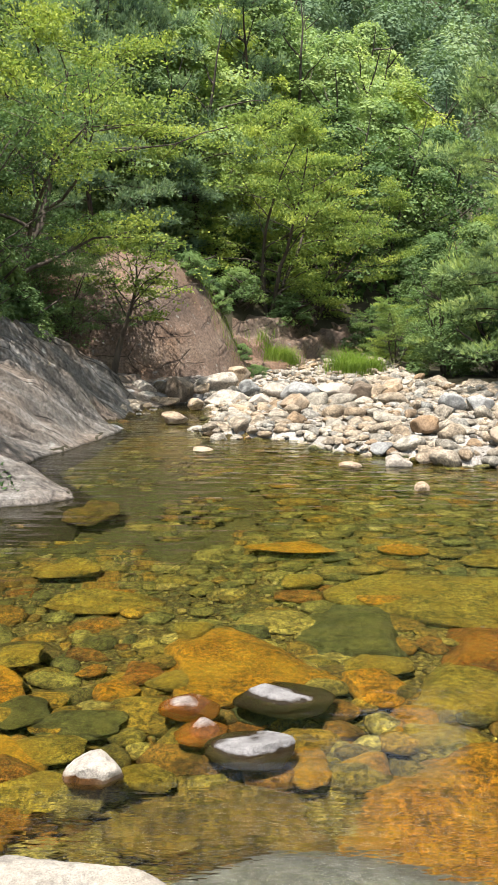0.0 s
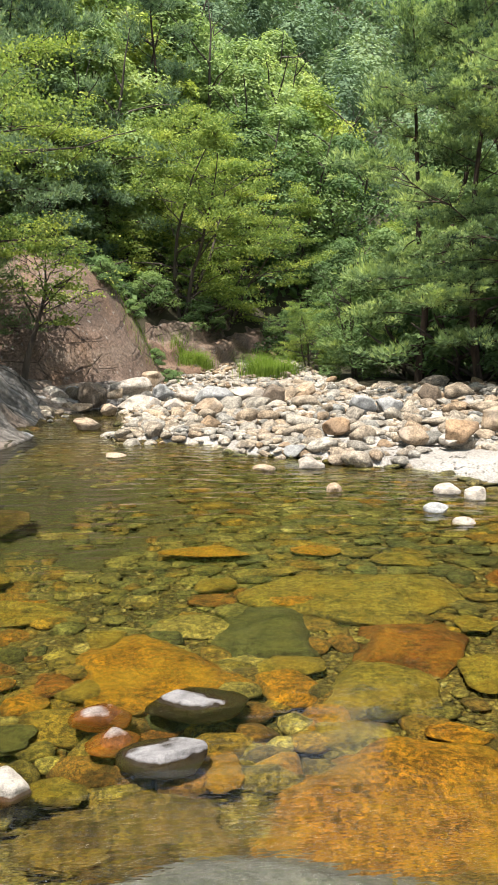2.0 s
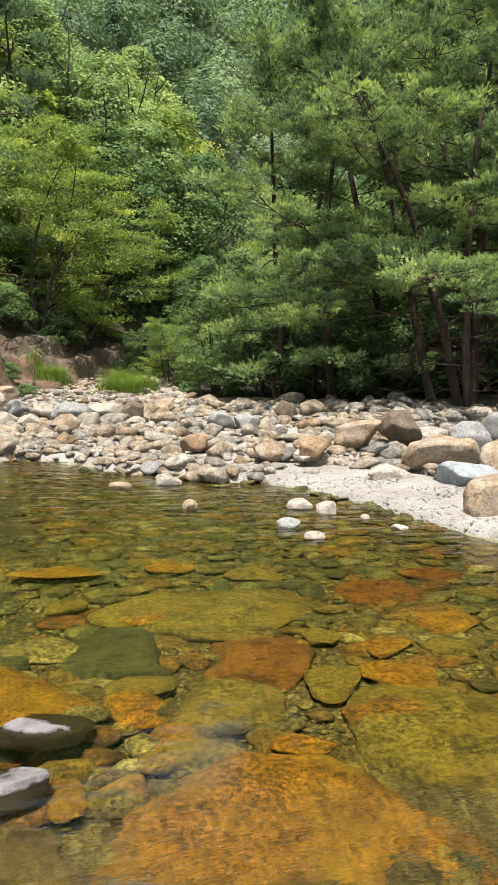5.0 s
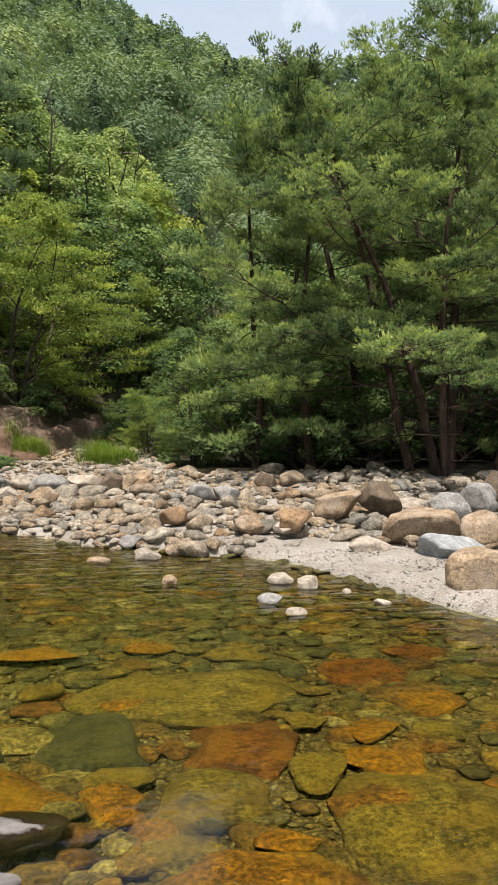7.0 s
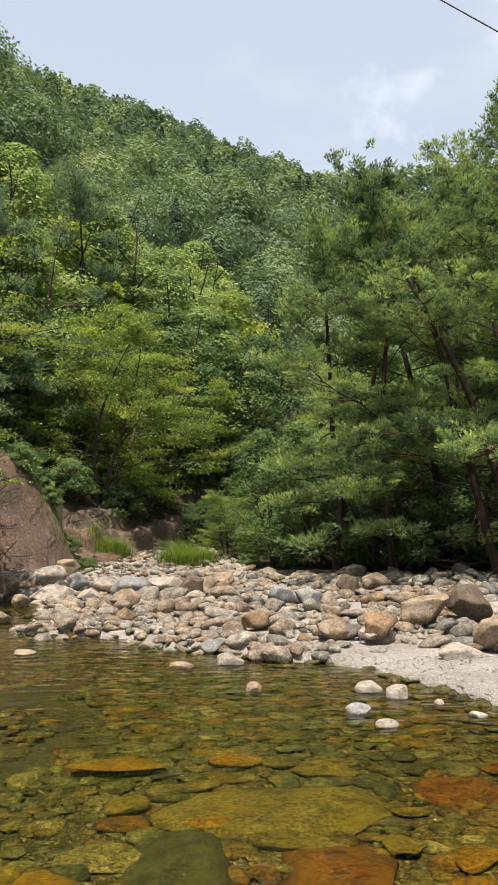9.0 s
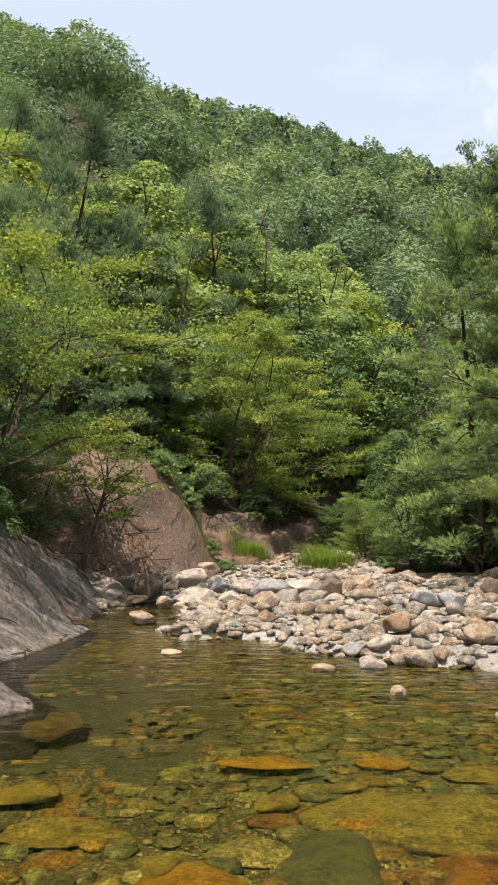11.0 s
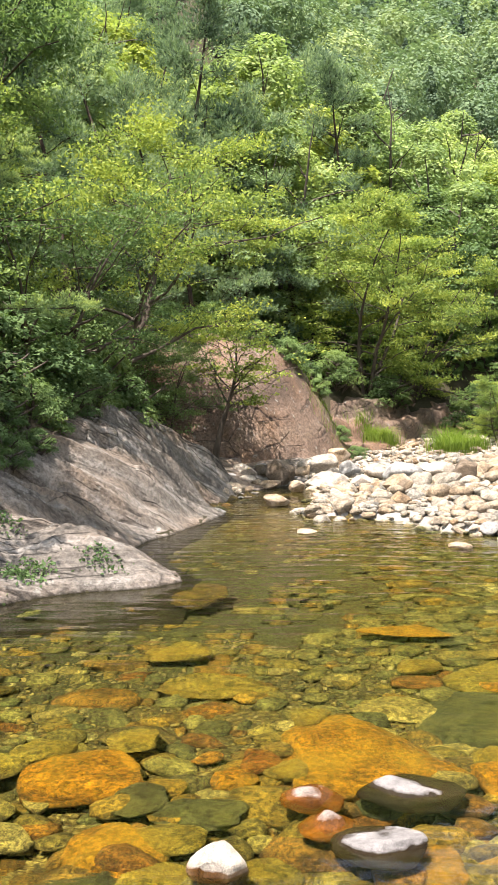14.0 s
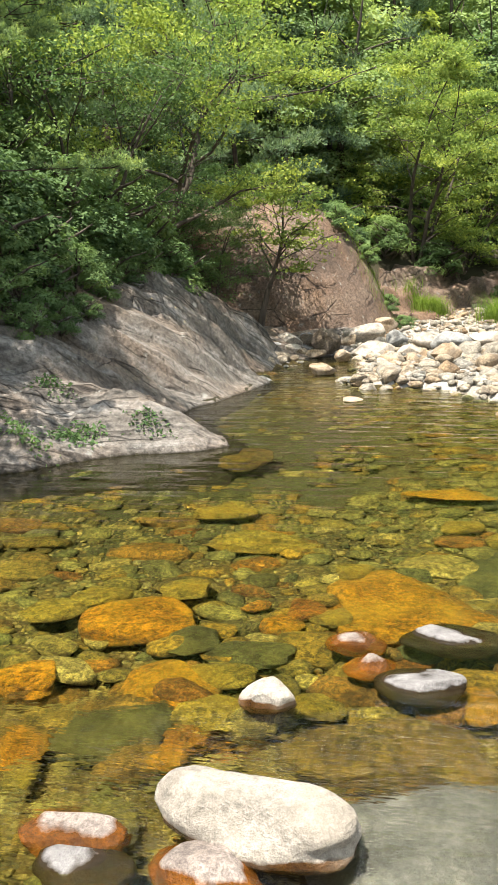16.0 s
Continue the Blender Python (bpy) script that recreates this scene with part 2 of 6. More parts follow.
M_WHITE = tinted("pale_granite", (0.36, 0.32, 0.27))
M_TAN = tinted("tan_sandstone", (0.3, 0.225, 0.15), stain=(0.32, 0.28, 0.23), speck=0.45)
M_ORANGE = tinted("orange_brown_stone", (0.25, 0.165, 0.095), stain=(0.2, 0.14, 0.09), speck=0.45)
M_GREY = tinted("blue_grey_stone", (0.25, 0.252, 0.245))
M_BLUE = tinted("pale_blue_stone", (0.29, 0.315, 0.33), speck=0.25)
M_SKYGREY = tinted("sky_reflection_grey", (0.075, 0.074, 0.1), speck=0.4, rough=0.5)
M_BROWN = tinted("brown_boulder", (0.15, 0.115, 0.082), stain=(0.11, 0.092, 0.075), speck=0.45)
M_WETORANGE = tinted("orange_algae_rock", (0.18, 0.083, 0.0025), speck=0.85, rough=0.5, stain=(0.155, 0.094, 0.006), blotch=(0.13, 0.054, 0.002), deep=0.12)
M_WETOLIVE = tinted("olive_algae_rock", (0.1075, 0.07912, 0.01032), speck=0.8, rough=0.5, stain=(0.129, 0.0774, 0.00688), blotch=(0.129, 0.0989, 0.0172), deep=0.12)
M_WETGREEN = tinted("dark_green_rock", (0.042, 0.041, 0.014), speck=0.7, rough=0.5, stain=(0.05, 0.043, 0.009), deep=0.1)
M_WETBROWN = tinted("brown_granular_rock", (0.066, 0.043, 0.008), speck=0.95, rough=0.5, stain=(0.09, 0.053, 0.007), blotch=(0.095, 0.068, 0.012), deep=0.12)
M_BOTH = tinted("half_wet_granite", (0.175, 0.167, 0.165), speck=0.18, wet=0.007, soak=(0.11, 0.07, 0.025))
M_TIP = tinted("orange_stone_with_dry_tip", (0.22, 0.185, 0.165), wet=0.017, soak=(0.5, 0.2, 0.015))
M_EDGE = tinted("white_granite_with_wet_foot", (0.3, 0.275, 0.24), speck=0.3, stain=(0.24, 0.2, 0.15), wet=0.02, soak=(0.3, 0.14, 0.03))
M_WETRED = tinted("red_brown_rock", (0.1, 0.033, 0.003), speck=0.85, rough=0.5, stain=(0.13, 0.055, 0.004), blotch=(0.13, 0.055, 0.004), deep=0.12)


def bedrock(name, a, b, c, warm, along, across, cracks=0.8, rib=1.2, fold=4.2):
    """Foliated rock: bands and long thin cracks run along one direction of the plan."""
    t = Nodes(name)
    v = t.coords()

    def dot(way):
        d = t.n.new("ShaderNodeVectorMath")
        d.operation = "DOT_PRODUCT"
        t.l.new(v, d.inputs[0])
        d.inputs[1].default_value = way
        return d.outputs["Value"]

    def laid(p, q):
        x = t.n.new("ShaderNodeCombineXYZ")
        t.l.new(t.math("MULTIPLY", dot(along), p), x.inputs[0])
        t.l.new(t.math("MULTIPLY", dot(across), q), x.inputs[1])
        return x.outputs[0]

    band = t.noise(laid(0.4, fold), 1.0, 7.0, 0.62)
    big, fine = t.noise(v, 0.7, 5.0), t.noise(v, 16.0, 6.0, 0.75)
    col = t.ramp(band, (0.38, a), (0.5, b), (0.62, c))
    col = t.mix(t.ramp(big, (0.45, (0, 0, 0)), (0.68, (0.8, 0.8, 0.8))), col, warm)
    col = t.mix(0.75, col, t.ramp(fine, (0.38, (0.4, 0.39, 0.38)), (0.62, (1.4, 1.4, 1.38))), "MULTIPLY")
    seam = t.math("ABSOLUTE", t.math("SUBTRACT", t.noise(laid(0.4, 2.3), 1.0, 3.0, 0.55), 0.5))
    where = t.ramp(t.noise(v, 1.1, 3.0), (0.42, (0, 0, 0)), (0.55, (1, 1, 1)))
    line = t.ramp(seam, (0.0, (0.1, 0.09, 0.08)), (0.02, (1, 1, 1)))
    col = t.mix(t.math("MULTIPLY", where, cracks), col, t.mix(1.0, col, line, "MULTIPLY"))
    block = t.n.new("ShaderNodeTexVoronoi")      # fractures that bound broken blocks
    block.feature = "DISTANCE_TO_EDGE"
    block.inputs["Scale"].default_value = 1.0
    t.l.new(t.mix(0.12, laid(1.1, 2.6), t.n.new("ShaderNodeTexNoise").outputs["Color"]), block.inputs["Vector"])
    split = t.ramp(block.outputs["Distance"], (0.0, (0.08, 0.07, 0.06)), (0.018, (1, 1, 1)))
    broken = t.ramp(t.noise(v, 0.8, 3.0), (0.46, (0, 0, 0)), (0.56, (1, 1, 1)))
    col = t.mix(t.math("MULTIPLY", broken, cracks), col, t.mix(1.0, col, split, "MULTIPLY"))
    lichen = t.ramp(t.noise(v, 6.0, 5.0, 0.7), (0.6, (0, 0, 0)), (0.68, (0.5, 0.5, 0.5)))
    col = t.mix(lichen, col, (0.34, 0.34, 0.3))
    sep = t.n.new("ShaderNodeSeparateXYZ")       # algae below the waterline, darkened for light lost in water; a damp line over it
    t.l.new(v, sep.inputs[0])
    damp_dim = t.n.new("ShaderNodeMapRange")
    t.l.new(t.math("ADD", sep.outputs[2], t.math("MULTIPLY", t.math("SUBTRACT", fine, 0.5), 0.05)), damp_dim.inputs[0])
    damp_dim.inputs[1].default_value, damp_dim.inputs[2].default_value = 0.0, 0.035
    col = t.mix(damp_dim.outputs[0], (0.016, 0.012, 0.004), col)
    hgt = t.math("ADD", t.math("MULTIPLY", band, rib), t.math("MULTIPLY", fine, 0.55))
    hgt = t.math("ADD", hgt, t.math("MULTIPLY", line, t.math("MULTIPLY", where, 0.22)))
    hgt = t.math("ADD", hgt, t.math("MULTIPLY", split, t.math("MULTIPLY", broken, 0.22 * cracks)))
    t.bump(hgt, 1.0, 0.09)
    return t.done(col, 0.75, 0.25)


M_SLAB = bedrock("foliated_bedrock", (0.088, 0.077, 0.064), (0.15, 0.132, 0.113), (0.24, 0.222, 0.2), (0.2, 0.14, 0.096), (0.45, 0.63, -0.63), (0.255, -0.77, -0.585), 0.85, 0.75)
M_CLIFF = bedrock("weathered_cliff_rock", (0.088, 0.06, 0.043), (0.148, 0.101, 0.073), (0.195, 0.142, 0.105), (0.172, 0.098, 0.055), (0.77, 0.1, -0.63), (0.45, -0.45, 0.68), 0.8, 0.5, 1.7)

t = Nodes("forest_floor_and_gravel")
v = t.coords()
n1, n2 = t.noise(v, 0.5, 6.0), t.noise(v, 30.0, 4.0, 0.7)
t.bump(n2, 0.6, 0.03)
M_GROUND = t.done(t.mix(0.6, t.ramp(n1, (0.3, (0.022, 0.02, 0.012)), (0.7, (0.055, 0.048, 0.028))), t.ramp(n2, (0.3, (0.5, 0.5, 0.5)), (0.7, (1.3, 1.3, 1.3))), "MULTIPLY"), 0.95, 0.1)

t = Nodes("coarse_pale_sand")
v = t.coords()
cells = t.n.new("ShaderNodeTexVoronoi")
t.l.new(v, cells.inputs["Vector"])
cells.inputs["Scale"].default_value = 75.0
n1, n2 = t.noise(v, 1.2, 5.0), t.noise(v, 120.0, 3.0, 0.8)
tint = t.n.new("ShaderNodeSeparateColor")
t.l.new(cells.outputs["Color"], tint.inputs[0])
col = t.ramp(tint.outputs[0], (0.0, (0.27, 0.25, 0.225)), (0.35, (0.35, 0.325, 0.29)), (0.7, (0.4, 0.38, 0.345)), (1.0, (0.48, 0.465, 0.44)))
col = t.mix(1.0, col, t.ramp(cells.outputs["Distance"], (0.2, (1.1, 1.1, 1.1)), (0.65, (0.7, 0.68, 0.65))), "MULTIPLY")
col = t.mix(1.0, col, t.ramp(n1, (0.35, (0.8, 0.78, 0.75)), (0.65, (1.1, 1.1, 1.1))), "MULTIPLY")
t.bump(t.math("SUBTRACT", t.math("MULTIPLY", n2, 0.3), cells.outputs["Distance"]), 0.8, 0.02)
M_SAND = t.done(col, 0.9, 0.15)

t = Nodes("stream_bed_gravel")
v = t.coords()
cells = t.n.new("ShaderNodeTexVoronoi")
t.l.new(t.scaled(v, (1.0, 1.25, 0.3)), cells.inputs["Vector"])
cells.inputs["Scale"].default_value = 34.0
n1, n2 = t.noise(v, 1.1, 5.0), t.noise(v, 60.0, 4.0, 0.8)
tint = t.n.new("ShaderNodeSeparateColor")
t.l.new(cells.outputs["Color"], tint.inputs[0])
col = t.ramp(tint.outputs[0], (0.0, (0.034, 0.028, 0.009)), (0.4, (0.078, 0.056, 0.011)), (0.75, (0.1, 0.072, 0.015)), (1.0, (0.14, 0.11, 0.035)))
col = t.mix(1.0, col, t.ramp(cells.outputs["Distance"], (0.25, (1.1, 1.1, 1.1)), (0.6, (0.45, 0.42, 0.38))), "MULTIPLY")
col = t.mix(1.0, col, t.ramp(n1, (0.35, (0.55, 0.55, 0.5)), (0.65, (1.1, 1.05, 1.0))), "MULTIPLY")
sep = t.n.new("ShaderNodeSeparateXYZ")               # bed colour darkens with depth, for light lost in the deep hollow
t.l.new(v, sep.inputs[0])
depth_dim = t.n.new("ShaderNodeMapRange")
t.l.new(t.math("ADD", sep.outputs[2], t.math("MULTIPLY", n1, 0.2)), depth_dim.inputs[0])
depth_dim.inputs[1].default_value, depth_dim.inputs[2].default_value = -0.65, -0.3
col = t.mix(depth_dim.outputs[0], (0.02, 0.019, 0.006), col)
t.bump(t.math("SUBTRACT", t.math("MULTIPLY", n2, 0.2), cells.outputs["Distance"]), 0.8, 0.02)
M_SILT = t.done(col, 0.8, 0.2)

# clear stream water: refracting, faintly yellow-green, with small ripples
t = Nodes("stream_water")
v = t.coords()
rip = t.noise(t.scaled(v, (1.6, 5.5, 1.0)), 1.0, 1.5, 0.5)          # long low waves across the pool
rip2 = t.noise(t.scaled(v, (3.6, 10.0, 1.0)), 1.0, 1.0, 0.5)
fine = t.noise(t.scaled(v, (0.7, 1.9, 1.0)), 15.0, 2.0, 0.5)         # the riffle at the near edge
sep = t.n.new("ShaderNodeSeparateXYZ")
t.l.new(v, sep.inputs[0])


def zone(a, b, lo, hi):
    m = t.n.new("ShaderNodeMapRange")
    t.l.new(sep.outputs[1], m.inputs[0])
    for i, q in ((1, a), (2, b), (3, lo), (4, hi)):
        m.inputs[i].default_value = q
    return m.outputs[0]


waves = t.math("MULTIPLY", t.math("ADD", t.math("MULTIPLY", rip, 1.6), t.math("MULTIPLY", rip2, 0.5)), zone(3.2, 6.5, 0.12, 1.0))
riffle = t.math("MULTIPLY", fine, t.math("MULTIPLY", zone(2.35, 2.8, 1.5, 0.03), zone(1.75, 2.0, 0.1, 1.0)))
b = t.add("ShaderNodeBump", Strength=0.38, Distance=0.03)
t.l.new(t.math("ADD", waves, riffle), b.inputs["Height"])
rf = t.add("ShaderNodeBsdfRefraction", IOR=1.33, Roughness=0.0)
rf.inputs["Color"].default_value = (0.9, 0.915, 0.6, 1)
gloss = t.add("ShaderNodeBsdfGlossy", Roughness=0.0)
how_much = t.add("ShaderNodeFresnel", IOR=1.3)
surface = t.n.new("ShaderNodeMixShader")
for node in (rf, gloss, how_much):
    t.l.new(b.outputs[0], node.inputs["Normal"])
t.l.new(how_much.outputs[0], surface.inputs[0])
t.l.new(rf.outputs[0], surface.inputs[1])
t.l.new(gloss.outputs[0], surface.inputs[2])
t.l.new(surface.outputs[0], t.out.inputs[0])
M_WATER = t.mat

M_LEAF = leaf_material("broad_leaves", (0.03, 0.056, 0.025), (0.106, 0.168, 0.065), (0.24, 0.31, 0.1), 0.34)
# M_HILL and M_WOODS: haze of distance put into paler, bluer leaf colours.
M_HILL = leaf_material("haze_tinted_hill_leaves", (0.028, 0.05, 0.026), (0.176, 0.25, 0.1), (0.43, 0.475, 0.155), 0.34)
M_LEAF_Y = leaf_material("yellow_green_leaves", (0.035, 0.065, 0.025), (0.182, 0.246, 0.064), (0.46, 0.475, 0.094), 0.36)
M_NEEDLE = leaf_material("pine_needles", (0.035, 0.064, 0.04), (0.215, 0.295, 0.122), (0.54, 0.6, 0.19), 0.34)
# Left-bank pines: blue-green of their own, with some haze in the tint.
M_NEEDLE_L = leaf_material("pale_pine_needles", (0.05, 0.08, 0.054), (0.158, 0.226, 0.13), (0.33, 0.4, 0.195), 0.34)
M_WOODS = leaf_material("haze_tinted_hillside_foliage", (0.04, 0.068, 0.046), (0.118, 0.176, 0.092), (0.265, 0.32, 0.125), 0.25, 0.06)
M_BARK = bark_material("dark_bark", (0.035, 0.028, 0.022), (0.11, 0.09, 0.07))
M_PINEBARK = bark_material("red_pine_bark", (0.016, 0.013, 0.011), (0.09, 0.06, 0.042))
M_GRASS = leaf_material("grass_blades", (0.06, 0.1, 0.018), (0.13, 0.19, 0.03), (0.24, 0.29, 0.06))


# ---- the lie of the land ----
SHORE = np.array([(-14.0, 3.2), (-7.0, 5.2), (-4.6, 5.95), (-3.8, 6.2), (-3.3, 6.51), (-3.1, 6.78), (-2.83, 7.06), (-2.51, 7.25), (-1.99, 7.37), (-1.7, 7.68), (-1.74, 7.85), (-2.1, 8.5), (-2.7, 9.5),
                  (-2.69, 10.18), (-2.45, 10.86), (-2.24, 11.87), (-2.06, 13.0), (-2.4, 13.6), (-2.45, 14.3), (-2.25, 15.3), (-2.05, 16.2), (-2.2, 17.2), (-1.7, 18.2), (-0.9, 18.0), (-0.6, 16.8), (-0.5, 14.6), (-0.85, 12.9), (-0.4, 12.2), (0.2, 12.3), (0.8, 11.9), (1.2, 10.9), (1.86, 10.5), (2.4, 9.8), (3.0, 9.55),
                  (3.5, 8.7), (3.75, 7.7), (3.85, 7.2), (4.0, 6.4), (4.2, 5.9), (4.9, 4.6), (6.0, 2.0), (6.5, -6.0), (-14.0, -6.0)])


def shore_distance(x, y):
    """Metres from the waterline: outside positive, in the pool negative."""
    x, y = np.asarray(x, float), np.asarray(y, float)
    best, inside = np.full(x.shape, 1e9), np.zeros(x.shape, bool)
    a, b = SHORE, np.roll(SHORE, -1, 0)
    for (ax, ay), (bx, by) in zip(a, b):
        dx, dy = bx - ax, by - ay
        s = np.clip(((x - ax) * dx + (y - ay) * dy) / (dx * dx + dy * dy), 0, 1)
        best = np.minimum(best, np.hypot(x - ax - s * dx, y - ay - s * dy))
        cross = (ay > y) != (by > y)
        inside ^= cross & (x < (bx - ax) * (y - ay) / (by - ay + 1e-12) + ax)
    return np.where(inside, -best, best)


BANK = np.array([(-30.0, 3.5), (-7.0, 7.2), (-4.4, 9.0), (-3.7, 12.0), (-4.3, 17.0), (-3.9, 19.0), (-1.0, 22.5), (3.0, 28.0), (14.0, 42.0), (45.0, 62.0), (140.0, 80.0)])


def bank_distance(x, y):
    """Metres up the wooded left bank and the hill behind: positive uphill."""
    x, y = np.asarray(x, float), np.asarray(y, float)
    best, side = np.full(x.shape, 1e9), np.zeros(x.shape)
    for (ax, ay), (bx, by) in zip(BANK[:-1], BANK[1:]):
        dx, dy = bx - ax, by - ay
        s = np.clip(((x - ax) * dx + (y - ay) * dy) / (dx * dx + dy * dy), 0, 1)
        d = np.hypot(x - ax - s * dx, y - ay - s * dy)
        sg = np.sign(dx * (y - ay) - dy * (x - ax))
        side = np.where(d < best - 1e-9, sg, side)
        best = np.minimum(best, d)
    return best * side


def land(x, y):
    x, y = np.asarray(x, float), np.asarray(y, float)
    d, u = shore_distance(x, y), bank_distance(x, y)
    pool = -0.34 - 0.7 * np.exp(-(((x + 2.0) / 2.1) ** 2 + ((y - 7.9) / 3.3) ** 2))
    pool = np.where(y < 2.6, pool + 0.14 * np.clip((2.6 - y) / 0.8, 0, 1), pool)
    steep = np.where((x < -0.6) & (y > 4.5) & (y < 13.0), 3.2, 0.5)
    bar = np.where(d < 0, np.maximum(steep * d, pool), 0.03 + 0.085 * d - 0.0016 * np.minimum(d, 20) ** 2)
    bar = np.where(d > 20, 1.0 + 0.02 * (d - 20), bar)
    right = np.clip(x - 12.0 - 0.25 * y, 0, 200)
    bar = bar + 0.35 * right * (d > 0)
    up = np.clip(u, 0, None)
    side = np.degrees(np.arctan2(x, np.maximum(y, 1.0)))
    hill = 0.95 * np.minimum(up, 2.0) + 0.62 * np.clip(up - 2.0, 0, None) * (1 + 0.008 * np.clip(12 - side, -10, 26) * np.clip((up - 20) / 80, 0, 1) + 0.045 * np.clip((side + 5) / 13, 0, 1) * np.clip((up - 60) / 80, 0, 1)) - 0.1 * np.clip(up - 60, 0, None) + 2.5 * fbm(x / 26, y / 26, 0, 5, 3) * np.clip(up / 25, 0, 1)
    hill = hill + 8.0 * np.exp(-((side + 9) / 5.5) ** 2) * np.clip((up - 22) / 20, 0, 1) * np.clip((115 - up) / 45, 0, 1)      # a nearer spur
    far = np.clip(np.hypot(x, y) - 292, 0, None)
    z = np.where(d < 0, bar, bar + hill - 0.95 * far)
    return z + 0.03 * fbm(x * 1.3, y * 1.3, 0, 9, 3)


def h(x, y):
    return float(land(np.array([x]), np.array([y]))[0])


def sheet(xs, ys, keep=None, f=land):
    """A grid of quads over the plan, lifted by f."""
    X, Y = np.meshgrid(xs, ys)
    Zs = f(X, Y)
    nx, ny = len(xs), len(ys)
    idx = np.arange(nx * ny).reshape(ny, nx)
    q = np.stack([idx[:-1, :-1], idx[:-1, 1:], idx[1:, 1:], idx[1:, :-1]], -1).reshape(-1, 4)
    V = np.stack([X, Y, Zs], -1).reshape(-1, 3)
    if keep is not None:
        ok = keep(X, Y).ravel()
        q = q[ok[q].all(1)]
    used, inv = np.unique(q, return_inverse=True)
    return V[used], inv.reshape(-1, 4)


def spread(lo, hi, fine_lo, fine_hi, fine, coarse):
    a = -np.geomspace(coarse, fine_lo - lo, 28)[::-1] + fine_lo if fine_lo > lo else np.array([])
    b = np.geomspace(coarse, hi - fine_hi, 28) + fine_hi
    return np.unique(np.concatenate([a, np.arange(fine_lo, fine_hi, fine), b]).round(3))


V, Q = sheet(spread(-420, 420, -14, 16, 0.25, 0.5), spread(-60, 1200, -6, 40, 0.25, 0.5))
ground = thing("ground", "stony valley floor rising into wooded slopes", "ground", me=mesh("ground", V, Q, M_GROUND), kind="structure")

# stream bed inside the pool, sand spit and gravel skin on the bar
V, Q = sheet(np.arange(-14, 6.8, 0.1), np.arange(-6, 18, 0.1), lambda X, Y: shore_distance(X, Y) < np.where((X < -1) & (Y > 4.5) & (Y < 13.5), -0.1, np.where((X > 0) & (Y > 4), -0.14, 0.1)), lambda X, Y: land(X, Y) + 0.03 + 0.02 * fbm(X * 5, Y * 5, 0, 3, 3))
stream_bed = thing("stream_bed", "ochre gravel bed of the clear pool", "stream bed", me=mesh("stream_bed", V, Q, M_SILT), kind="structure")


def under_pines(X, Y, past=0.0):
    """The dark needle-strewn floor of the pine stand."""
    return (X > 4.2) & (Y > 16.6 + past - 0.9 * (X - 4.2))


def on_bar(X, Y):
    return (shore_distance(X, Y) > -0.6) & (bank_distance(X, Y) < 2.5) & (X > -4.5) & ~((X < -1.4) & (Y < 16.5)) & ~under_pines(X, Y, 1.5) & (Y > 2)


def bar_skin(X, Y):
    d = shore_distance(X, Y)
    return land(X, Y) + 0.045 - 0.15 * np.clip(bank_distance(X, Y), 0, 4) + 0.6 * np.minimum(d, 0) + 0.035 * np.clip(d / 1.2, 0.1, 1) * fbm(X * 2.2, Y * 2.2, 0, 4, 4)


V, Q = sheet(np.arange(-4.5, 16.01, 0.125), np.arange(2, 34.01, 0.125), lambda X, Y: on_bar(X, Y) & ~((X > 1.51) & (X < 8.49) & (Y < 11.99)), bar_skin)
V2, Q2 = sheet(np.arange(1.5, 8.51, 0.05), np.arange(2, 12.01, 0.05), on_bar, bar_skin)
V, Q = np.concatenate([V, V2]), np.concatenate([Q, Q2 + len(V)])
gravel_bar = thing("gravel_bar", "pale gravel and sand bar beside the pool", "gravel bar", me=mesh("gravel_bar", V, Q, M_SAND), kind="structure")

V, Q = sheet(np.arange(-14.2, 7.2, 0.25), np.arange(-6.2, 18.2, 0.25), lambda X, Y: shore_distance(X, Y) < 0.6, lambda X, Y: 0 * X)
water = thing("water", "clear rippled stream pool with a faint green tint", "water", me=mesh("water", V, Q, M_WATER), kind="structure")
water.visible_shadow = False


